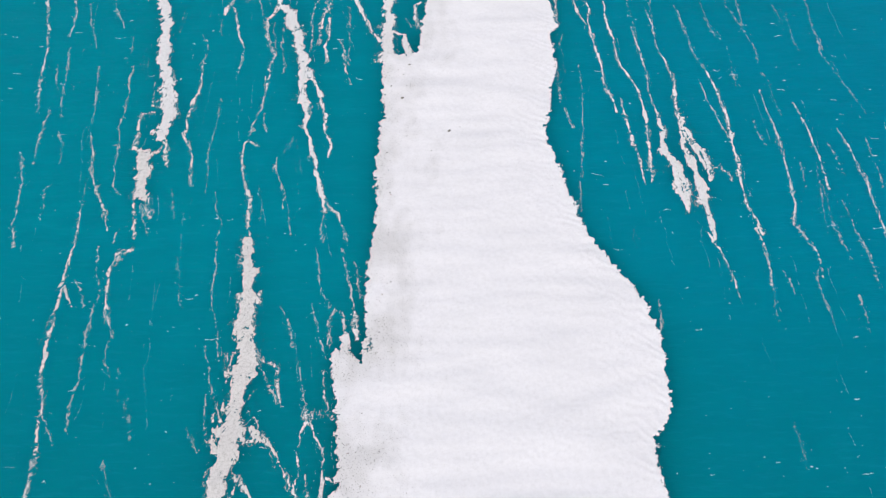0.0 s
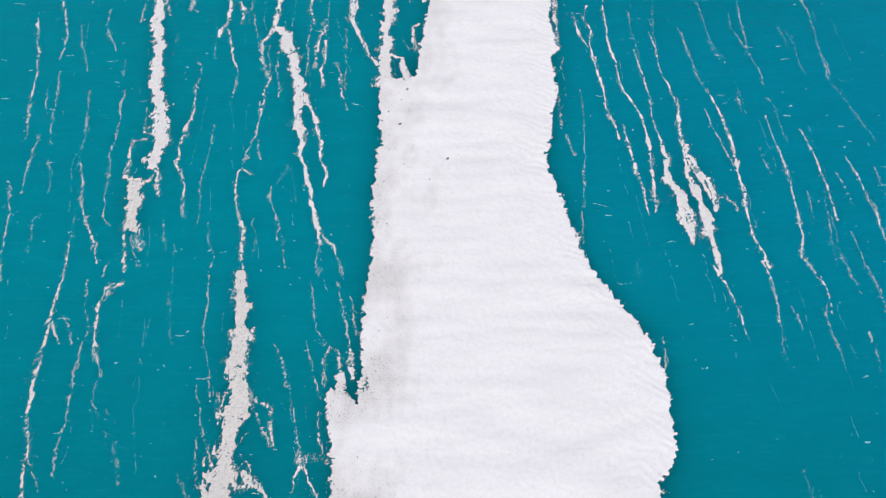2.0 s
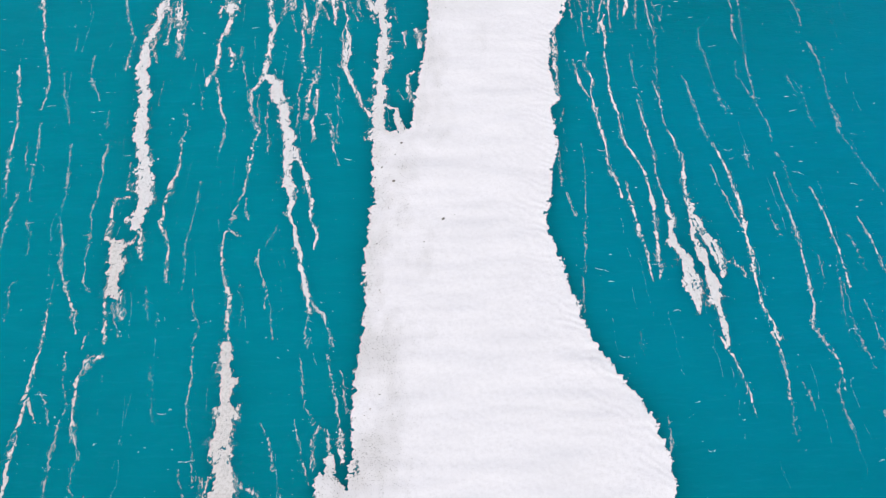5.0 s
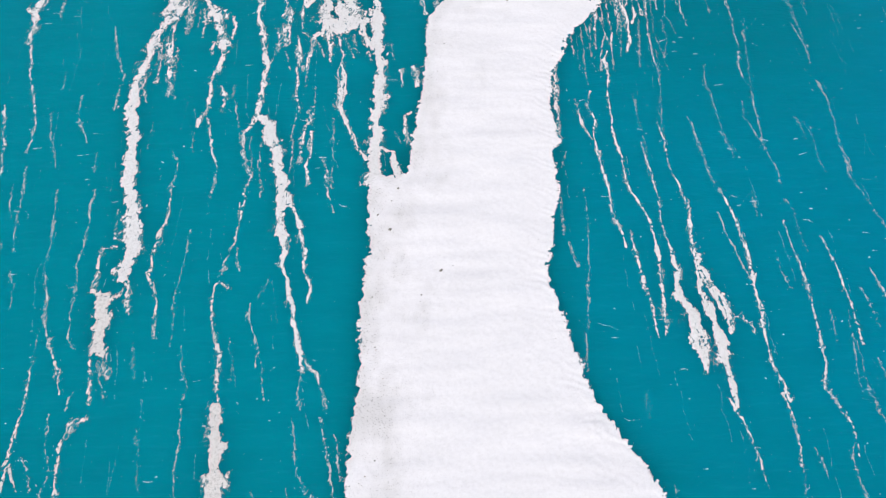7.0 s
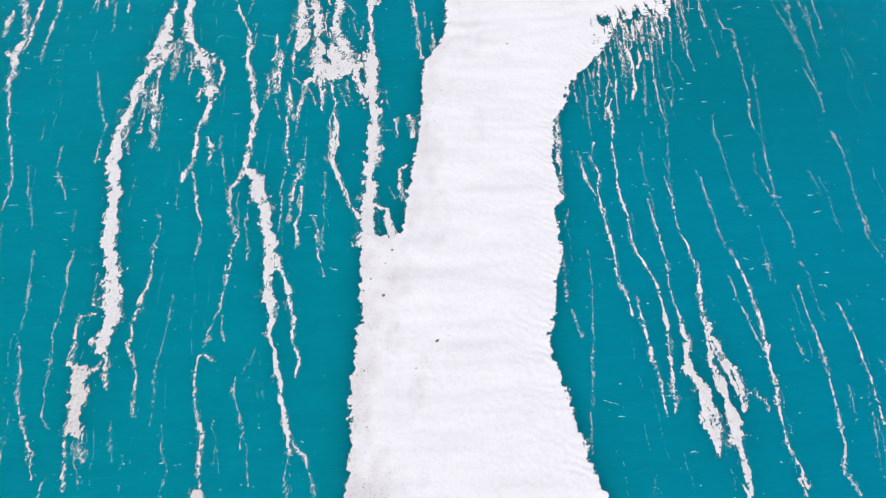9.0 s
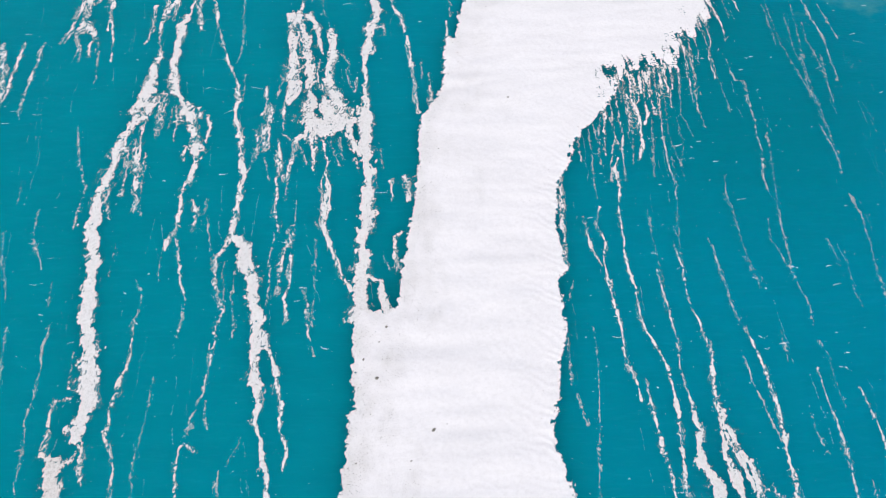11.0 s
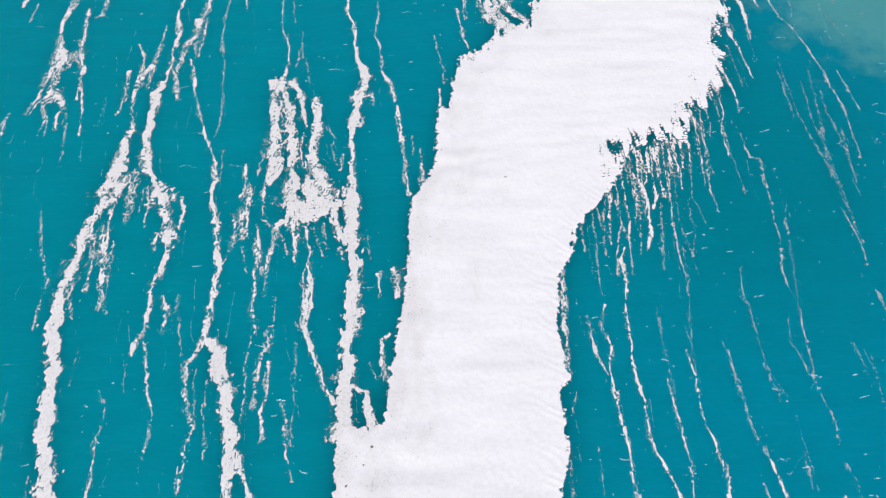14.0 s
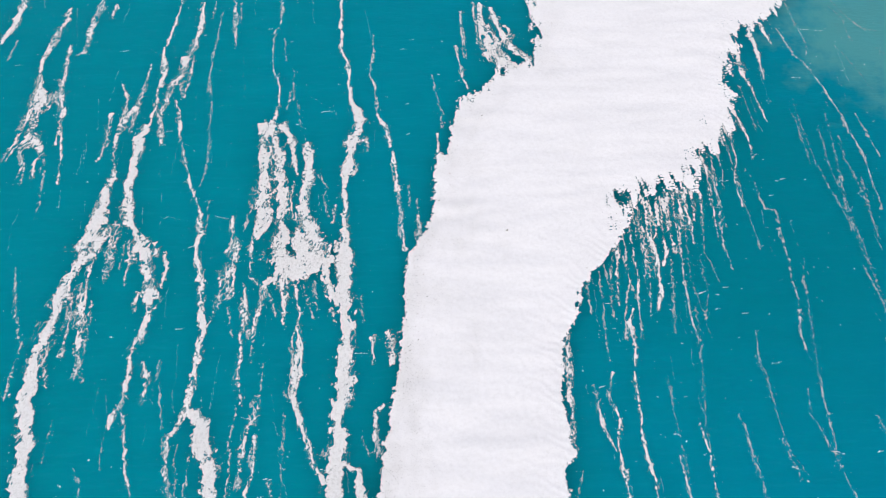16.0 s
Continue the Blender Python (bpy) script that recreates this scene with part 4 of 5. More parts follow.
streak(0.3, (-17.05, 66.40, 0.20), (-17.15, 63.71, 0.31), (-17.48, 61.46, 0.34), (-17.02, 59.06, 0.52), (-17.17, 57.55, 0.29), (-17.00, 56.12, 0.43), (-17.19, 54.73, 0.50))
streak(0.15, (-17.19, 54.73, 0.50), (-17.43, 53.82, 0.64), (-17.39, 52.23, 0.49), (-17.40, 51.11, 0.62), (-17.36, 49.82, 0.61), (-17.11, 48.58, 0.47), (-16.65, 47.37, 0.40), (-16.09, 46.21, 0.46), (-15.49, 45.28, 1.29))
streak(0.45, (-17.95, 60.13, 0.15), (-18.09, 58.58, 0.19), (-18.15, 57.08, 0.51), (-18.38, 55.89, 0.51), (-18.84, 54.74, 0.43), (-18.92, 53.16, 0.28), (-18.68, 51.60, 0.31), (-18.43, 50.48, 0.48))
streak(0.2, (-18.43, 50.48, 0.48), (-18.58, 49.61, 0.54), (-18.59, 48.15, 0.87), (-18.73, 46.58, 0.98), (-19.34, 45.83, 0.98))
streak(0.6, (-18.21, 56.83, 0.44), (-18.18, 55.42, 0.29), (-18.17, 54.05, 0.18))
streak(0.45, (-15.89, 56.83, 0.15), (-15.44, 55.88, 0.22), (-15.11, 54.04, 0.21), (-14.60, 52.48, 0.21), (-13.96, 50.69, 0.21), (-13.38, 49.20, 0.27), (-12.93, 48.38, 0.20), (-12.81, 46.96, 0.33), (-12.67, 45.66, 0.32))
streak(0.6, (-14.10, 65.12, 0.16), (-14.03, 63.41, 0.19), (-14.12, 61.17, 0.19), (-14.01, 58.55, 0.15), (-13.52, 56.10, 0.18), (-13.20, 53.35, 0.14), (-13.02, 51.11, 0.17), (-13.19, 50.02, 0.14))
streak(0.7, (-12.47, 48.98, 0.17), (-12.42, 47.77, 0.10), (-12.33, 46.59, 0.10))
streak(0.35, (-24.75, 65.55, 0.55), (-24.79, 63.48, 0.46), (-24.98, 62.09, 0.53), (-25.24, 61.00, 0.38), (-25.16, 59.37, 0.30), (-24.82, 58.09, 0.37), (-24.44, 57.35, 0.91), (-24.54, 56.40, 0.51), (-24.51, 54.99, 0.50), (-24.38, 53.86, 0.64))
streak(0.45, (-23.91, 53.41, 1.06), (-24.65, 52.96, 0.35), (-24.08, 51.56, 0.28), (-24.18, 50.71, 0.14))
streak(0.35, (-23.77, 61.81, 0.38), (-23.74, 60.98, 0.38), (-23.44, 59.11, 0.30), (-23.48, 57.84, 0.51), (-23.54, 57.34, 0.91), (-22.87, 56.15, 0.36), (-22.59, 54.75, 0.25), (-22.13, 52.95, 0.21), (-21.64, 50.24, 0.14))
streak(0.45, (-23.73, 53.41, 0.56), (-23.27, 52.96, 0.35), (-23.48, 51.82, 0.28), (-23.24, 50.71, 0.21))
streak(0.5, (-22.61, 51.13, 0.17), (-22.43, 49.42, 0.14), (-22.28, 47.95, 0.10))
streak(0.25, (-28.17, 66.51, 0.56), (-28.13, 64.38, 0.55), (-28.37, 63.23, 0.54), (-28.59, 62.13, 0.31))
streak(0.6, (-27.53, 62.39, 0.15), (-27.70, 60.45, 0.19))
streak(0.4, (-22.60, 66.45, 0.56), (-22.77, 64.63, 0.55), (-22.73, 62.92, 0.46), (-22.68, 61.24, 0.30), (-23.18, 60.98, 0.23))
streak(0.7, (-21.66, 65.80, 0.55), (-21.60, 64.62, 0.31))
streak(0.7, (-22.32, 44.01, 0.13), (-21.63, 41.64, 0.16))
streak(0.6, (-13.38, 66.36, 0.20), (-13.03, 63.95, 0.31), (-12.75, 61.72, 0.19))
streak(0.6, (-12.93, 66.01, 0.24), (-12.76, 63.96, 0.16))
streak(0.5, (-14.67, 66.37, 0.20), (-14.67, 64.55, 0.23))
streak(0.45, (-10.13, 66.32, 0.16), (-9.95, 63.92, 0.12), (-10.32, 62.80, 0.15), (-10.14, 60.61, 0.11), (-9.87, 59.27, 0.19), (-9.41, 58.00, 0.26), (-9.32, 56.55, 0.29), (-9.32, 55.61, 0.36), (-9.52, 54.91, 0.79))
streak(0.65, (-9.53, 62.52, 0.12), (-9.22, 60.33, 0.15))
streak(0.65, (-8.66, 59.55, 0.11), (-8.31, 56.78, 0.15), (-7.96, 56.07, 0.14), (-7.67, 54.23, 0.14))
streak(0.6, (-8.63, 57.50, 0.18), (-8.73, 56.07, 0.14))
streak(0.24, (-9.72, 54.46, 0.93), (-9.88, 52.90, 0.64), (-9.55, 51.56, 0.72), (-9.41, 49.81, 1.06), (-9.16, 48.18, 1.13), (-9.22, 47.18, 1.03), (-9.45, 46.40, 0.60))
streak(0.24, (-9.32, 54.00, 0.55), (-8.90, 52.45, 0.73), (-8.76, 51.09, 0.54), (-8.33, 49.60, 0.79), (-8.09, 48.77, 0.70), (-8.20, 47.57, 0.69), (-8.01, 46.40, 1.28), (-7.92, 45.48, 1.47), (-7.50, 44.57, 2.08))
streak(0.2, (-8.85, 54.59, 0.71), (-8.25, 53.78, 0.32), (-7.84, 51.98, 0.42), (-7.57, 50.88, 0.27))
streak(0.24, (-7.16, 53.10, 0.55), (-6.92, 51.56, 0.63), (-6.91, 50.26, 0.62), (-7.05, 49.20, 0.88), (-6.86, 47.77, 0.78), (-6.47, 46.97, 1.07), (-6.23, 46.03, 1.36), (-5.98, 44.93, 1.26), (-6.35, 43.86, 0.83))
streak(0.25, (-7.11, 46.98, 0.40), (-7.17, 45.84, 0.81))
streak(0.65, (-6.65, 51.09, 0.14), (-6.27, 50.67, 0.21), (-5.71, 49.80, 0.14), (-5.81, 49.00, 0.13), (-5.47, 47.76, 0.13))
streak(0.55, (-5.13, 48.58, 0.27), (-5.22, 47.39, 0.20))
streak(0.6, (-9.86, 48.58, 0.20), (-10.06, 47.57, 0.17), (-10.15, 46.97, 0.16))
streak(0.35, (-10.90, 47.77, 0.20), (-10.79, 46.21, 0.46), (-10.90, 45.47, 0.65))
streak(0.35, (-8.19, 43.67, 0.44), (-8.61, 43.32, 0.44), (-8.63, 42.25, 0.37), (-8.82, 41.19, 0.25), (-8.85, 40.18, 0.18))
streak(0.35, (-7.41, 43.67, 0.38), (-7.33, 42.26, 0.25), (-7.29, 40.86, 0.15))
streak(0.35, (-6.92, 43.32, 0.25), (-6.52, 41.56, 0.19), (-6.52, 40.51, 0.31), (-6.40, 39.19, 0.42), (-6.46, 38.24, 0.54), (-6.36, 37.02, 0.59), (-6.18, 36.14, 0.35))
streak(0.2, (-5.84, 45.11, 0.52), (-5.49, 44.75, 0.45), (-5.17, 43.68, 0.38), (-4.81, 42.60, 0.31), (-4.60, 42.06, 0.44))
streak(0.25, (-5.99, 66.27, 0.16), (-5.83, 62.76, 0.19), (-5.66, 61.40, 0.23), (-5.20, 60.03, 0.23), (-5.03, 58.49, 0.22), (-4.84, 57.25, 0.37))
streak(0.15, (-4.84, 57.25, 0.37), (-4.42, 56.05, 0.43), (-4.00, 54.90, 0.64), (-4.35, 53.76, 0.78), (-4.47, 52.44, 0.70), (-4.65, 51.34, 0.62), (-4.79, 49.80, 0.34), (-4.56, 48.18, 0.33), (-4.55, 47.00, 0.40), (-4.39, 45.45, 0.65), (-4.32, 44.40, 0.70))
streak(0.5, (-3.77, 53.75, 0.18), (-3.47, 52.65, 0.14))
streak(0.45, (-3.99, 51.54, 0.28), (-4.27, 50.66, 0.21))
streak(0.4, (-3.66, 62.74, 0.12), (-3.52, 61.38, 0.15), (-3.68, 58.98, 0.11), (-3.33, 57.72, 0.18), (-3.11, 57.00, 0.18), (-3.10, 55.82, 0.22), (-2.59, 54.66, 0.29), (-2.21, 53.52, 0.28), (-1.99, 52.42, 0.21), (-1.79, 51.08, 0.28), (-1.58, 49.80, 0.27), (-1.47, 49.20, 0.20), (-1.38, 47.77, 0.13), (-1.18, 46.23, 0.16), (-1.00, 45.45, 0.32))
streak(0.55, (0.33, 58.95, 0.11), (0.70, 57.22, 0.15), (0.96, 55.56, 0.14), (1.00, 54.41, 0.14))
streak(0.7, (-0.93, 50.24, 0.10), (-0.84, 48.57, 0.17))
streak(0.5, (-0.41, 48.99, 0.10), (-0.33, 47.20, 0.20))
streak(0.35, (1.82, 61.60, 0.15), (2.17, 59.98, 0.15), (2.40, 58.45, 0.26), (2.67, 57.69, 0.37))
streak(0.65, (2.41, 63.26, 0.23), (2.55, 60.52, 0.19))
streak(0.35, (3.44, 65.85, 0.32), (3.55, 63.25, 0.31), (3.68, 61.32, 0.30), (4.20, 60.24, 0.53))
streak(0.35, (4.13, 63.52, 0.54), (4.64, 62.11, 0.46), (4.96, 60.76, 0.61), (5.47, 59.96, 0.75))
streak(0.5, (4.36, 64.65, 0.31), (4.78, 63.51, 0.31))
streak(0.45, (5.45, 63.23, 0.39), (5.18, 61.57, 0.46))
streak(0.4, (0.72, 53.96, 0.28), (0.76, 52.63, 0.28))
streak(0.4, (23.44, 63.06, 0.16), (23.73, 61.95, 0.19), (23.96, 60.61, 0.19), (24.49, 59.82, 0.13), (24.89, 58.55, 0.16), (25.17, 57.57, 0.21), (25.40, 56.38, 0.18), (25.68, 55.44, 0.18), (25.74, 54.30, 0.20), (25.95, 53.17, 0.15), (26.17, 52.08, 0.15), (26.10, 50.61, 0.12), (26.07, 49.36, 0.09), (26.06, 48.18, 0.07))
streak(0.4, (26.56, 55.43, 0.10), (26.76, 54.29, 0.12), (26.91, 52.95, 0.15), (27.11, 51.87, 0.12))
streak(0.5, (25.05, 53.62, 0.10), (24.93, 51.87, 0.10), (25.16, 50.82, 0.12), (25.25, 49.36, 0.09), (25.31, 47.79, 0.07), (25.47, 46.65, 0.07))
streak(0.5, (22.73, 55.45, 0.08), (22.81, 54.31, 0.10), (22.80, 52.76, 0.10), (22.83, 51.45, 0.05))
streak(0.55, (24.01, 54.30, 0.07), (23.89, 51.03, 0.07), (24.11, 49.37, 0.09), (24.03, 47.79, 0.09), (24.21, 46.64, 0.09), (24.22, 45.52, 0.10))
streak(0.4, (18.90, 51.05, 0.07), (19.19, 50.00, 0.12), (19.30, 48.97, 0.17), (19.46, 48.18, 0.14), (19.99, 48.10, 0.12), (20.01, 47.02, 0.12), (19.99, 45.89, 0.16))
streak(0.5, (24.53, 65.96, 0.14), (24.78, 63.90, 0.11), (25.03, 61.94, 0.11), (24.87, 60.60, 0.05))
streak(0.5, (27.47, 65.32, 0.08), (28.09, 64.15, 0.11), (28.05, 62.72, 0.11), (28.19, 61.91, 0.05))
streak(0.6, (27.82, 65.92, 0.11), (28.47, 64.14, 0.08), (29.10, 63.01, 0.08), (30.31, 62.70, 0.05))
streak(0.6, (26.93, 61.39, 0.08), (27.57, 59.80, 0.08), (28.29, 57.30, 0.08))
streak(0.5, (29.52, 61.36, 0.08), (29.93, 60.56, 0.08))
streak(0.15, (22.43, 63.63, 0.33), (22.50, 62.78, 0.22), (22.73, 61.69, 0.11))
streak(0.15, (21.56, 63.08, 0.38), (21.62, 61.69, 0.32), (21.64, 60.63, 0.24), (21.63, 59.59, 0.16), (21.60, 58.32, 0.08))
streak(0.25, (20.32, 60.90, 0.32), (20.32, 59.09, 0.37), (20.53, 57.85, 0.23), (20.67, 57.35, 0.15), (20.86, 55.69, 0.10), (21.02, 54.77, 0.05))
streak(0.25, (18.90, 56.41, 0.36), (19.17, 55.61, 0.25), (19.29, 54.78, 0.15), (19.55, 53.43, 0.12), (19.58, 51.90, 0.07))
streak(0.35, (18.10, 55.48, 0.30), (18.39, 53.65, 0.25), (18.58, 51.90, 0.12), (18.07, 50.21, 0.10), (18.21, 48.38, 0.09))
streak(0.35, (16.46, 52.34, 0.29), (16.60, 50.21, 0.14), (16.54, 48.58, 0.09), (16.42, 47.39, 0.09), (16.41, 46.06, 0.07))
streak(0.4, (15.18, 50.21, 0.29), (15.50, 48.58, 0.14), (15.14, 47.40, 0.19), (14.99, 45.87, 0.16))
streak(0.4, (13.68, 48.98, 0.33), (13.73, 47.59, 0.33), (13.75, 46.25, 0.23), (13.88, 45.33, 0.26))
streak(0.45, (12.77, 48.78, 0.34), (12.93, 47.59, 0.27), (13.01, 46.62, 0.20), (12.55, 45.47, 0.19))
streak(0.55, (10.67, 46.06, 0.33), (10.73, 45.14, 0.26), (10.47, 44.06, 0.13), (10.38, 41.96, 0.12))
streak(0.5, (11.46, 47.39, 0.27), (11.55, 45.47, 0.19), (11.59, 43.71, 0.19), (11.43, 41.97, 0.16), (11.32, 39.93, 0.09))
streak(0.35, (12.21, 47.01, 0.26), (12.80, 45.46, 0.45), (12.77, 44.06, 0.32), (12.74, 42.67, 0.25), (12.43, 41.60, 0.12))
streak(0.35, (13.37, 46.24, 0.23), (13.41, 45.32, 0.45), (13.13, 44.42, 0.32))
streak(0.45, (14.16, 46.25, 0.11), (14.19, 45.32, 0.16), (14.04, 43.71, 0.13), (14.07, 42.48, 0.22), (14.09, 41.28, 0.12), (14.16, 39.95, 0.12), (14.14, 38.67, 0.09))
streak(0.4, (11.16, 43.36, 0.13), (10.92, 42.67, 0.19), (10.60, 41.27, 0.19), (10.53, 39.93, 0.18))
streak(0.6, (9.54, 44.06, 0.13), (9.52, 42.30, 0.09), (9.47, 39.93, 0.12), (9.51, 38.65, 0.12))
streak(0.5, (-10.70, 45.10, 0.26), (-10.25, 43.67, 0.32), (-10.20, 42.59, 0.25))
streak(0.4, (-9.83, 43.32, 0.19), (-9.53, 42.59, 0.44), (-9.30, 41.35, 0.31), (-9.00, 40.18, 0.24))
streak(0.55, (-11.00, 44.02, 0.45), (-10.90, 42.59, 0.31), (-11.02, 41.54, 0.19), (-11.42, 40.49, 0.12))
streak(0.65, (-10.35, 41.88, 0.16), (-9.89, 40.17, 0.12))
streak(0.6, (-6.44, 43.15, 0.19), (-5.68, 41.20, 0.15))
streak(0.55, (-8.32, 42.94, 0.25), (-7.79, 41.35, 0.19))
streak(0.55, (-5.86, 43.50, 0.19), (-5.66, 41.72, 0.12))
streak(0.5, (-4.83, 41.89, 0.31), (-4.45, 40.70, 0.15))
streak(0.6, (-18.78, 56.13, 0.36), (-18.78, 54.96, 0.29))
streak(0.55, (-15.83, 58.56, 0.30), (-15.39, 57.07, 0.18))
streak(0.6, (-15.28, 60.66, 0.30), (-15.29, 58.55, 0.19), (-15.39, 57.07, 0.15))
streak(0.45, (-17.19, 48.98, 0.67), (-17.11, 47.57, 0.66), (-16.47, 46.96, 0.40))
streak(0.55, (-17.47, 47.15, 0.86), (-17.51, 45.83, 0.72))
streak(0.5, (-24.48, 53.63, 0.35), (-24.99, 52.97, 0.21), (-25.31, 52.05, 0.14))
streak(0.5, (-23.72, 57.35, 0.51), (-23.76, 56.16, 0.36), (-24.35, 55.68, 0.36))
streak(0.6, (-22.86, 52.04, 0.17), (-22.96, 51.12, 0.14))
streak(0.55, (-24.59, 52.75, 0.28), (-24.02, 51.55, 0.21), (-23.78, 50.24, 0.14))
streak(0.45, (-9.48, 53.34, 0.35), (-9.15, 51.56, 0.28), (-8.89, 50.26, 0.27))
streak(0.45, (-7.73, 50.26, 0.27), (-7.76, 48.98, 0.27), (-7.51, 47.77, 0.27))
streak(0.45, (-8.49, 51.10, 0.21), (-8.07, 50.26, 0.20))
streak(0.5, (-6.02, 45.48, 0.45), (-5.05, 45.11, 0.26), (-4.69, 44.39, 0.19))
streak(0.5, (-9.58, 46.21, 0.46), (-9.65, 45.48, 0.39))
streak(0.55, (12.20, 48.18, 0.33), (12.25, 46.62, 0.26), (12.20, 45.14, 0.19), (11.92, 43.36, 0.13))
streak(0.5, (14.20, 48.58, 0.23), (14.28, 47.02, 0.18), (14.27, 45.87, 0.16))
streak(0.6, (10.46, 45.50, 0.19), (10.12, 43.70, 0.13), (10.00, 41.27, 0.09))
streak(0.6, (12.34, 45.50, 0.19), (12.22, 43.36, 0.13), (12.00, 41.28, 0.09))
streak(0.6, (13.49, 44.78, 0.16), (13.35, 42.67, 0.13), (13.05, 40.28, 0.09))
streak(0.55, (16.64, 51.47, 0.15), (16.93, 49.38, 0.09), (16.98, 47.01, 0.07))
streak(0.5, (18.14, 53.21, 0.15), (18.24, 51.05, 0.10), (18.31, 49.37, 0.07))
streak(0.5, (19.89, 57.85, 0.16), (20.04, 55.93, 0.10), (20.19, 54.09, 0.07))
streak(0.55, (-16.58, 46.22, 0.23), (-16.16, 44.89, 0.19), (-16.25, 43.32, 0.15))
streak(0.6, (-15.43, 42.78, 0.37), (-15.33, 41.75, 0.19))
streak(0.6, (-17.71, 42.27, 0.30), (-17.48, 40.50, 0.18), (-17.41, 38.79, 0.14))
streak(0.65, (-16.78, 46.23, 0.16), (-16.62, 44.36, 0.15))
streak(0.6, (-17.64, 19.13, 0.14), (-17.23, 18.04, 0.11), (-16.82, 16.97, 0.11))
streak(0.6, (-17.57, 22.34, 0.23), (-17.58, 21.73, 0.17), (-17.57, 21.14, 0.11))
streak(0.65, (-18.71, 29.02, 0.10), (-18.61, 27.59, 0.16), (-18.60, 26.89, 0.12))
streak(0.7, (-11.74, 34.40, 0.10), (-11.51, 32.40, 0.13), (-11.12, 31.22, 0.10))
streak(0.6, (-2.82, 34.75, 0.17), (-2.46, 33.93, 0.20), (-1.98, 34.13, 0.20))
streak(0.6, (-12.76, 5.82, 0.08), (-12.02, 4.69, 0.08))
streak(0.6, (-11.00, 9.88, 0.29), (-11.09, 9.09, 0.28), (-11.13, 8.18, 0.22))
streak(0.55, (-9.86, 6.67, 0.27), (-9.40, 6.23, 0.22), (-9.18, 5.65, 0.16))
streak(0.6, (-7.75, 3.85, 0.10), (-7.50, 3.29, 0.13), (-7.18, 2.54, 0.10))
streak(0.6, (-8.88, 5.37, 0.21), (-8.52, 4.67, 0.16), (-8.15, 3.86, 0.10))
streak(0.65, (7.05, 30.01, 0.19), (7.03, 28.49, 0.18), (6.98, 27.02, 0.14))
streak(0.65, (7.29, 26.54, 0.14), (7.46, 25.36, 0.14))
streak(0.7, (10.28, 17.49, 0.06), (10.32, 15.99, 0.06))
streak(0.3, (3.56, 65.85, 0.48), (3.75, 63.25, 0.54), (4.18, 61.57, 0.61), (5.13, 60.40, 0.83))
streak(0.35, (4.32, 65.26, 0.47), (4.88, 63.23, 0.62), (5.54, 61.31, 0.69))
streak(0.25, (3.93, 60.93, 0.68), (4.74, 60.17, 0.90), (5.83, 59.75, 0.75))
streak(0.45, (3.05, 65.85, 0.24), (3.26, 63.81, 0.23), (3.36, 61.85, 0.23))
streak(0.5, (2.24, 64.96, 0.20), (2.32, 62.69, 0.23), (2.43, 60.52, 0.19))
streak(0.3, (4.43, 64.38, 0.47), (4.98, 62.93, 0.54), (5.66, 61.30, 0.69), (6.57, 60.38, 0.53))
streak(0.3, (3.74, 62.12, 0.54), (4.64, 60.24, 0.75), (5.55, 59.25, 0.60))
streak(0.55, (5.20, 63.51, 0.39), (5.62, 62.66, 0.31))
streak(0.18, (13.22, 22.44, 0.37), (13.35, 21.36, 0.60), (13.38, 20.29, 0.65), (13.50, 19.33, 0.53), (13.60, 18.71, 0.35))
streak(0.18, (14.24, 23.13, 0.25), (14.49, 21.77, 0.42), (14.49, 20.45, 0.48), (14.54, 19.17, 0.59))
streak(0.35, (14.27, 25.62, 0.45), (14.23, 24.53, 0.57), (14.75, 23.30, 0.50), (15.12, 21.94, 0.49), (15.22, 20.77, 0.30))
streak(0.42, (11.82, 48.96, 0.26), (11.93, 47.58, 0.21), (11.87, 46.23, 0.12))
streak(0.42, (12.19, 49.22, 0.20), (12.13, 47.16, 0.16), (12.06, 45.21, 0.09))
streak(0.42, (12.57, 49.04, 0.40), (12.60, 47.82, 0.32), (12.45, 46.63, 0.18))
streak(0.42, (12.92, 49.13, 0.22), (12.72, 46.87, 0.18), (12.70, 44.73, 0.10))
streak(0.42, (13.31, 49.04, 0.40), (13.29, 48.07, 0.32), (13.23, 47.12, 0.18))
streak(0.42, (13.60, 49.21, 0.24), (13.43, 47.28, 0.19), (13.31, 45.43, 0.11))
streak(0.42, (13.92, 49.12, 0.50), (13.89, 48.06, 0.40), (13.74, 47.03, 0.23))
streak(0.42, (14.28, 49.29, 0.30), (14.17, 47.64, 0.24), (14.18, 46.06, 0.14))
streak(0.42, (14.63, 49.37, 0.45), (14.66, 48.22, 0.36), (14.54, 47.11, 0.20))
streak(0.42, (14.95, 49.46, 0.50), (14.93, 48.14, 0.40), (14.90, 46.86, 0.23))
streak(0.42, (15.41, 49.63, 0.40), (15.41, 48.51, 0.32), (15.25, 47.43, 0.18))
streak(0.42, (15.86, 49.88, 0.30), (15.84, 48.77, 0.24), (15.82, 47.68, 0.14))
streak(0.42, (16.60, 51.38, 0.26), (16.48, 49.84, 0.21), (16.40, 48.34, 0.12))
streak(0.42, (11.12, 47.05, 0.20), (11.15, 45.68, 0.16), (11.06, 44.36, 0.09))
streak(0.42, (10.51, 45.69, 0.16), (10.61, 44.63, 0.13), (10.53, 43.60, 0.07))
streak(0.42, (17.05, 52.02, 0.20), (16.90, 50.14, 0.16), (16.80, 48.34, 0.09))
streak(0.42, (17.43, 52.20, 0.16), (17.46, 50.89, 0.13), (17.30, 49.61, 0.07))
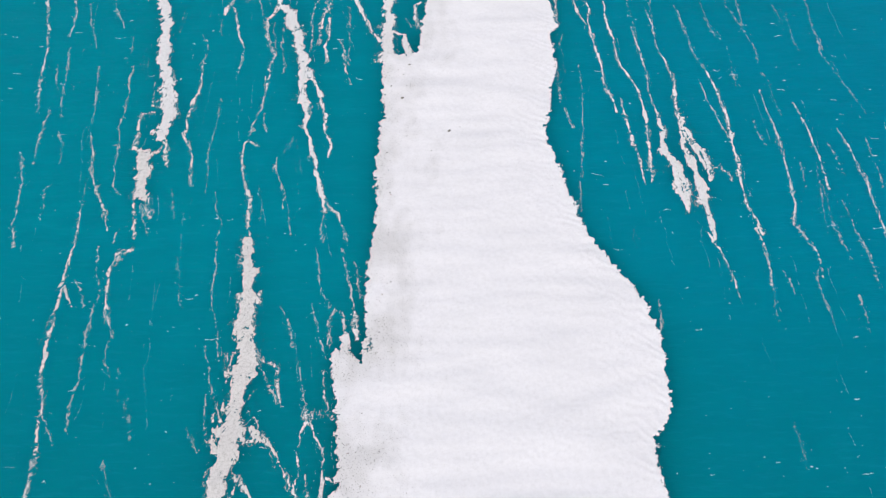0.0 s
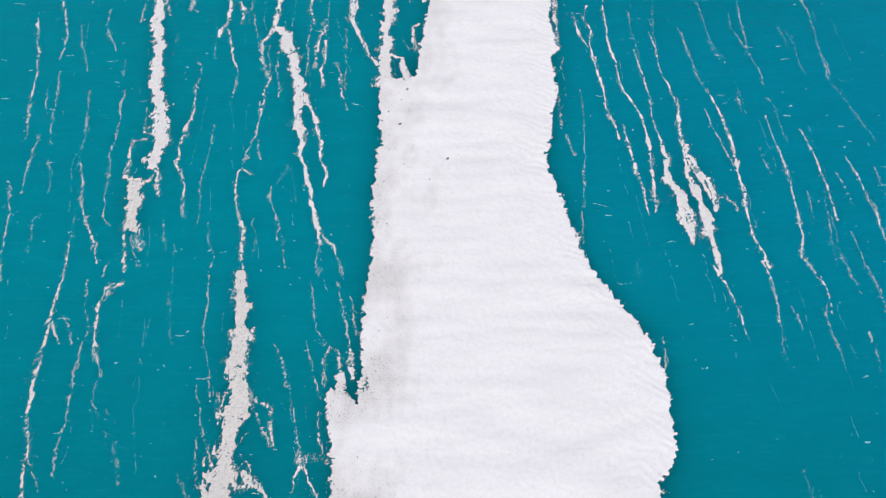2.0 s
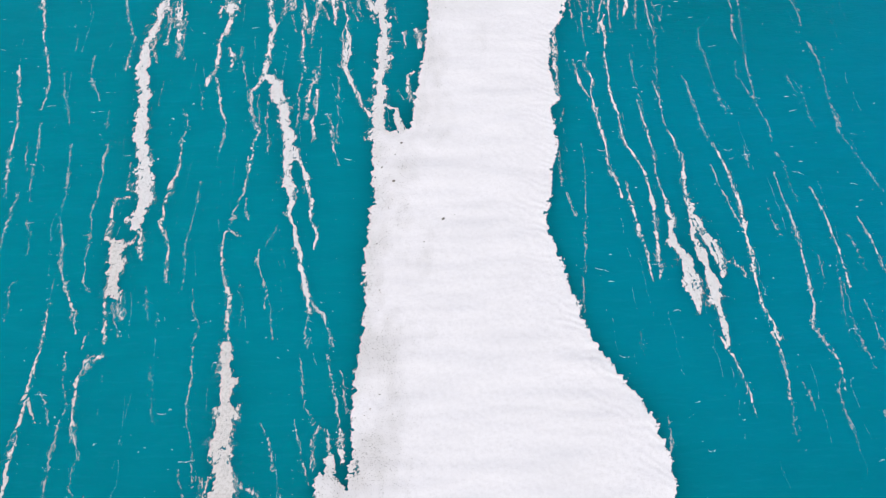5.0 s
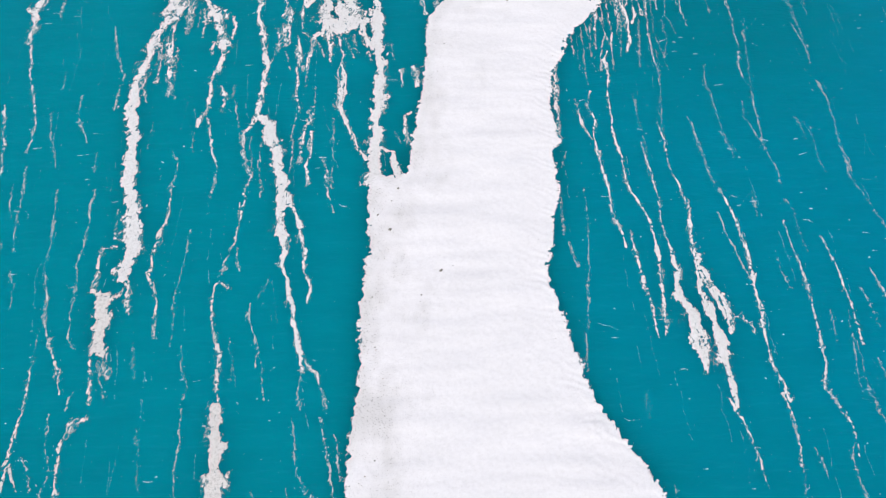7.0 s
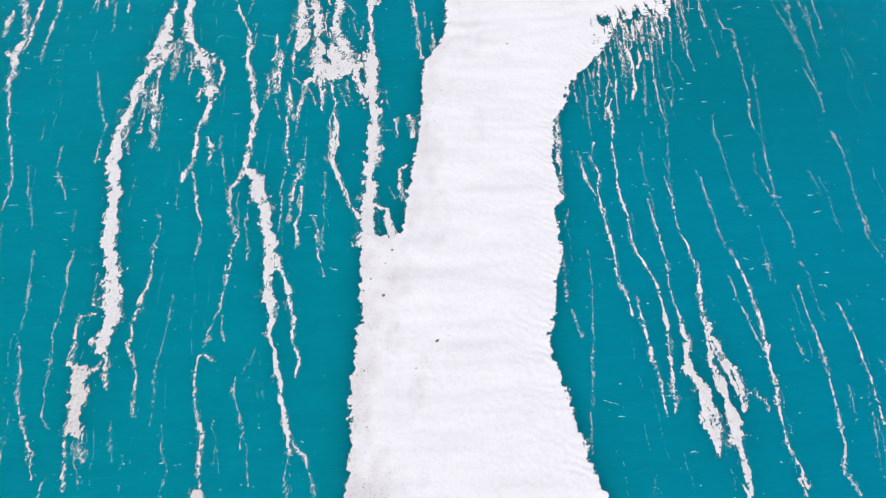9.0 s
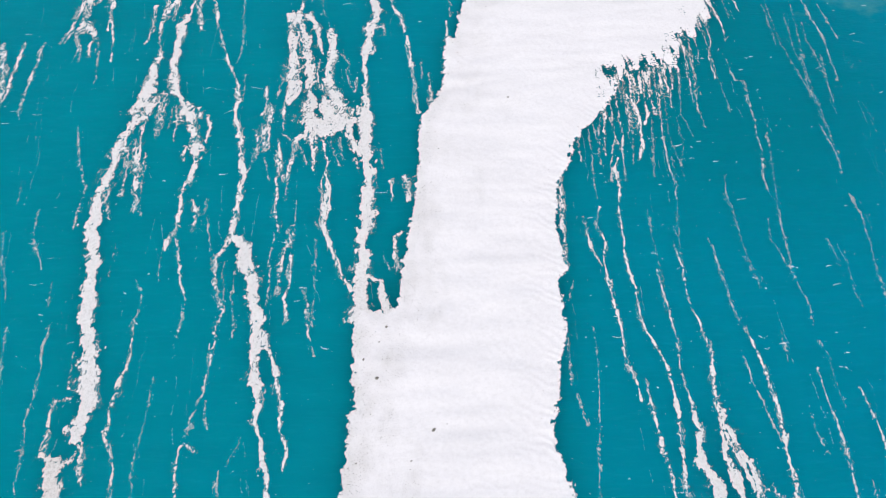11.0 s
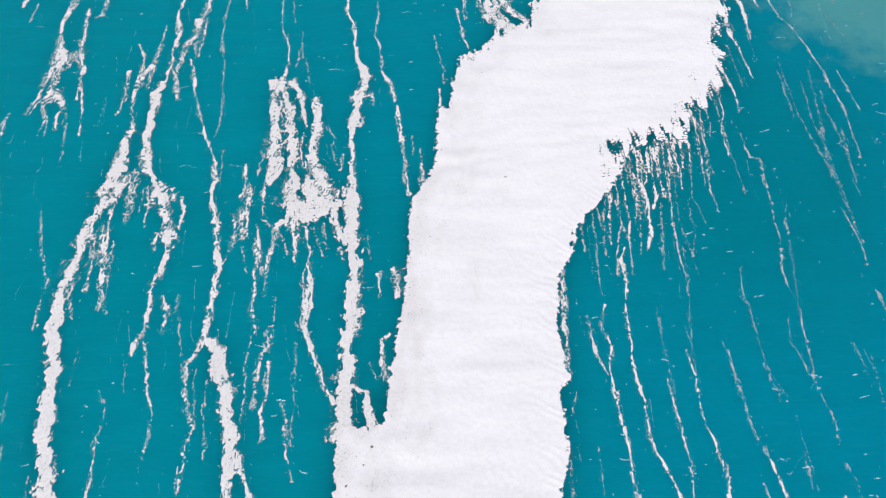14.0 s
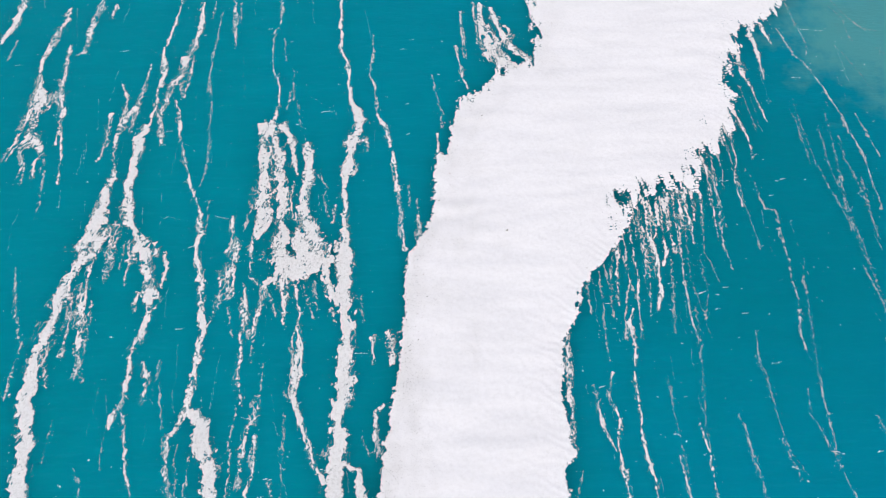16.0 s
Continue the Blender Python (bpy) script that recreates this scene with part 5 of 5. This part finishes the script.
streak(0.45, (-25.02, 58.97, 0.50), (-24.87, 56.49, 0.60), (-24.98, 54.22, 0.50), (-25.45, 52.16, 0.30))
streak(0.5, (-24.36, 57.60, 0.50), (-24.33, 54.22, 0.60), (-23.11, 52.32, 0.40))
streak(0.42, (-23.66, 58.64, 0.30), (-22.83, 55.97, 0.30), (-22.57, 53.25, 0.25))
streak(0.55, (-19.66, 55.69, 0.30), (-19.48, 53.42, 0.35), (-19.71, 51.93, 0.25))
streak(0.55, (-17.16, 56.52, 0.30), (-16.14, 54.15, 0.30), (-16.10, 53.20, 0.20))
streak(0.55, (-19.64, 58.50, 0.25), (-18.87, 56.94, 0.30), (-19.00, 54.46, 0.20))
streak(0.55, (-18.59, 45.86, 0.40), (-18.14, 43.16, 0.45), (-18.22, 40.94, 0.25))
streak(0.55, (-17.60, 47.49, 0.40), (-17.48, 44.88, 0.30))
streak(0.55, (-17.96, 41.42, 0.40), (-17.67, 39.52, 0.40), (-17.57, 37.93, 0.25))
streak(0.55, (-18.92, 42.75, 0.35), (-18.67, 40.79, 0.40), (-18.49, 39.14, 0.25))
streak(0.6, (-20.79, 38.62, 0.20), (-20.73, 36.70, 0.20))
streak(0.6, (16.00, 50.56, 0.07), (15.48, 45.29, 0.10), (15.94, 43.36, 0.06))
streak(0.6, (14.79, 48.88, 0.07), (14.44, 43.80, 0.10), (14.90, 40.28, 0.06))
streak(0.6, (15.50, 35.85, 0.07), (15.82, 32.70, 0.10), (16.08, 30.89, 0.06))
streak(0.6, (16.92, 39.28, 0.07), (17.23, 37.36, 0.10), (17.50, 34.09, 0.10), (18.05, 32.97, 0.06))
streak(0.6, (20.66, 44.51, 0.07), (19.87, 37.67, 0.10), (19.70, 33.24, 0.06))
streak(0.6, (23.00, 56.50, 0.07), (23.10, 51.82, 0.10), (24.09, 46.79, 0.10), (24.46, 41.95, 0.06))
streak(0.6, (24.72, 55.51, 0.07), (24.21, 48.40, 0.10), (24.39, 43.38, 0.06))
streak(0.6, (12.29, 37.70, 0.07), (12.52, 32.99, 0.10), (12.42, 31.11, 0.06))
streak(0.6, (14.37, 40.29, 0.07), (13.83, 35.85, 0.10), (13.72, 31.90, 0.06))

# ---- stones lying in the raft ----
def stone(x, y, size, seed):
    """A rough lump, flattened, sunk a little into the mat."""
    bm = bmesh.new()
    bmesh.ops.create_icosphere(bm, subdivisions=3, radius=0.5 * size)
    for v in bm.verts:
        p = v.co / size
        v.co *= 1 + 0.6 * noise.noise(p * 2.6 + Vector((seed, 0, 0))) + 0.35 * noise.noise(p * 6.0 + Vector((0, seed, 0)))
        v.co.x *= 1.0 + 0.35 * math.sin(seed * 1.7)
        v.co.z *= 0.55
    me = bpy.data.meshes.new("pumice_stone")
    bm.to_mesh(me)
    bm.free()
    me.polygons.foreach_set("use_smooth", np.full(len(me.polygons), True))
    me.materials.append(STONE)
    ob = new("pumice_stone", me)
    top = float(swell(np.array([x]), np.array([y]))[0])
    ob.matrix_world = pose(x, y, top + 0.035 + 0.12 * size, 0, 0, 47 * seed)
    how = "large rough dark grey" if size > 0.15 else "small dark wet"
    return tagged(ob, how + " pumice stone bedded in the white raft", "stone", "stones in the raft")


stone(0.05, 24.61, 0.17, 1)
stone(-1.08, 22.67, 0.11, 2)
stone(-2.85, 29.44, 0.12, 3)
stone(-2.86, 27.38, 0.17, 4)
stone(-3.61, 28.43, 0.10, 5)
stone(-1.35, 25.19, 0.09, 6)
stone(-0.57, 20.74, 0.11, 7)
stone(-3.68, 22.98, 0.07, 8)
stone(4.64, 46.73, 0.17, 9)
stone(7.60, 51.37, 0.11, 10)
stone(-2.50, 30.31, 0.14, 11)
stone(-1.01, 23.09, 0.13, 12)
stone(-3.39, 19.98, 0.08, 13)
stone(-0.58, 20.62, 0.11, 14)
stone(-0.44, 19.59, 0.05, 15)
stone(-0.87, 15.82, 0.07, 16)
stone(-3.13, 13.98, 0.08, 17)
stone(-2.93, 10.07, 0.09, 18)
stone(0.52, 6.13, 0.08, 19)
stone(4.70, 17.09, 0.07, 20)
stone(0.22, 42.51, 0.09, 21)
stone(0.83, 48.87, 0.08, 22)
stone(3.47, 55.35, 0.12, 23)


# ---- specks, foam with modelled glints, and strays ----
def over_raft(x, y):
    left, right = LEFT_NEAR + LEFT_FAR, RIGHT_NEAR + RIGHT_FAR
    return np.minimum(shore_distance(x, y, left, 1), shore_distance(x, y, right, -1))


def specks():
    """Dark bits strewn over the mat, most of them to the west."""
    rng = np.random.default_rng(5)
    x, y = rng.uniform(-6, 26, 27000), rng.uniform(-3, 74, 27000)
    left = shore_distance(x, y, LEFT_NEAR + LEFT_FAR, 1)
    inside = over_raft(x, y) > 0.25
    odds = np.where(left < 4.5, 0.30, 0.05) * (0.4 + 1.6 * (ripple_noise(x / 2.0, y / 3.5, 91) > 0.1))
    chosen = inside & (rng.random(len(x)) < odds)
    x, y = x[chosen], y[chosen]
    me = grains("debris_scatter", x, y, 0.010 + 0.034 * rng.random(len(x)) ** 4, DEBRIS, rng, 0.7, 0.0)
    me.transform(Matrix.Translation((0, 0, 0.045)))
    tagged(new("debris_scatter", me), "tiny dark bits of wood and stone strewn over the raft", "debris", kind="stuff")


def foam_glints():
    """Short bright lines where small crests break, and sun glints built as white lumps."""
    rng = np.random.default_rng(11)
    x, y = rng.uniform(-32, 34, 950), rng.uniform(-2, 74, 950)
    clear = over_raft(x, y) < -0.6
    clear &= rng.random(len(x)) < np.where(x > 5, 0.85, 0.6)
    px, py, ps = [], [], []
    for cx, cy in zip(x[clear], y[clear]):
        long = 0.04 + 0.8 * rng.random() ** 3.5
        many = 2 + int(long * rng.uniform(14, 34))
        t = np.sort(rng.uniform(-0.5, 0.5, many))
        tilt, bow = rng.normal(0.05, 0.16), rng.normal(0, 0.4)
        px.append(cx + t * long)
        py.append(cy + tilt * t * long + bow * long * t * t + 0.05 * ripple_noise(t * long / 0.12, np.full(many, cx), 3) + rng.normal(0, 0.01, many))
        ps.append(0.015 + 0.026 * rng.random(many) ** 2 * (1 - 1.4 * abs(t)))
    px, py, ps = np.concatenate(px), np.concatenate(py), np.concatenate(ps)
    me = grains("foam_glints", px, py, ps, FOAM_GLINT, rng, 0.5, 0.6)
    tagged(new("foam_glints", me), "short white lines of foam and modelled sun glints on ripples", "sea foam", kind="stuff")


def strays():
    """Single grains of pumice adrift between the streaks."""
    rng = np.random.default_rng(23)
    x, y = rng.uniform(-33, 34, 10000), rng.uniform(-3, 75, 10000)
    thick = 0.12 + 0.6 * np.clip(ripple_noise(x / 0.7, y / 5.0, 95), 0, 1) + np.where(x < -2, 0.08, 0)
    chosen = (over_raft(x, y) < -0.1) & (rng.random(len(x)) < thick)
    x, y = x[chosen], y[chosen]
    me = grains("stray_grain_scatter", x, y, 0.007 + 0.02 * rng.random(len(x)) ** 3, GRAIN, rng)
    tagged(new("stray_grain_scatter", me), "single pale pumice grains adrift on the sea", "pumice grains", kind="stuff")


def faint_lines():
    """Hair-thin dotted lines of grains between the streaks, all drawn out by the same drift."""
    rng = np.random.default_rng(37)
    px, py, ps = [], [], []
    for cx, cy in zip(rng.uniform(-32, 33, 350), rng.uniform(-2, 74, 350)):
        long = rng.uniform(1.2, 5.5)
        many = int(long * rng.uniform(5, 16))
        t = np.sort(rng.uniform(-0.5, 0.5, many))
        lean = 0.16 if cx < 0 else 0.05
        x = cx + lean * t * long * rng.uniform(-0.2, 1.6) + 0.12 * ripple_noise(t * long / 0.9, np.full(many, cx), 99) + rng.normal(0, 0.022, many)
        y = cy - t * long
        thick = ripple_noise(y / 0.6, np.full(many, cx), 97) > -0.15
        px.append(x[thick])
        py.append(y[thick])
        ps.append(rng.uniform(0.008, 0.02, thick.sum()))
    px, py, ps = np.concatenate(px), np.concatenate(py), np.concatenate(ps)
    clear = over_raft(px, py) < -0.15
    me = grains("grain_line_scatter", px[clear], py[clear], ps[clear], GRAIN, rng)
    tagged(new("grain_line_scatter", me), "hair-thin dotted lines of pale pumice grains on the sea", "pumice grains", kind="stuff")


faint_lines()
specks()
foam_glints()
strays()
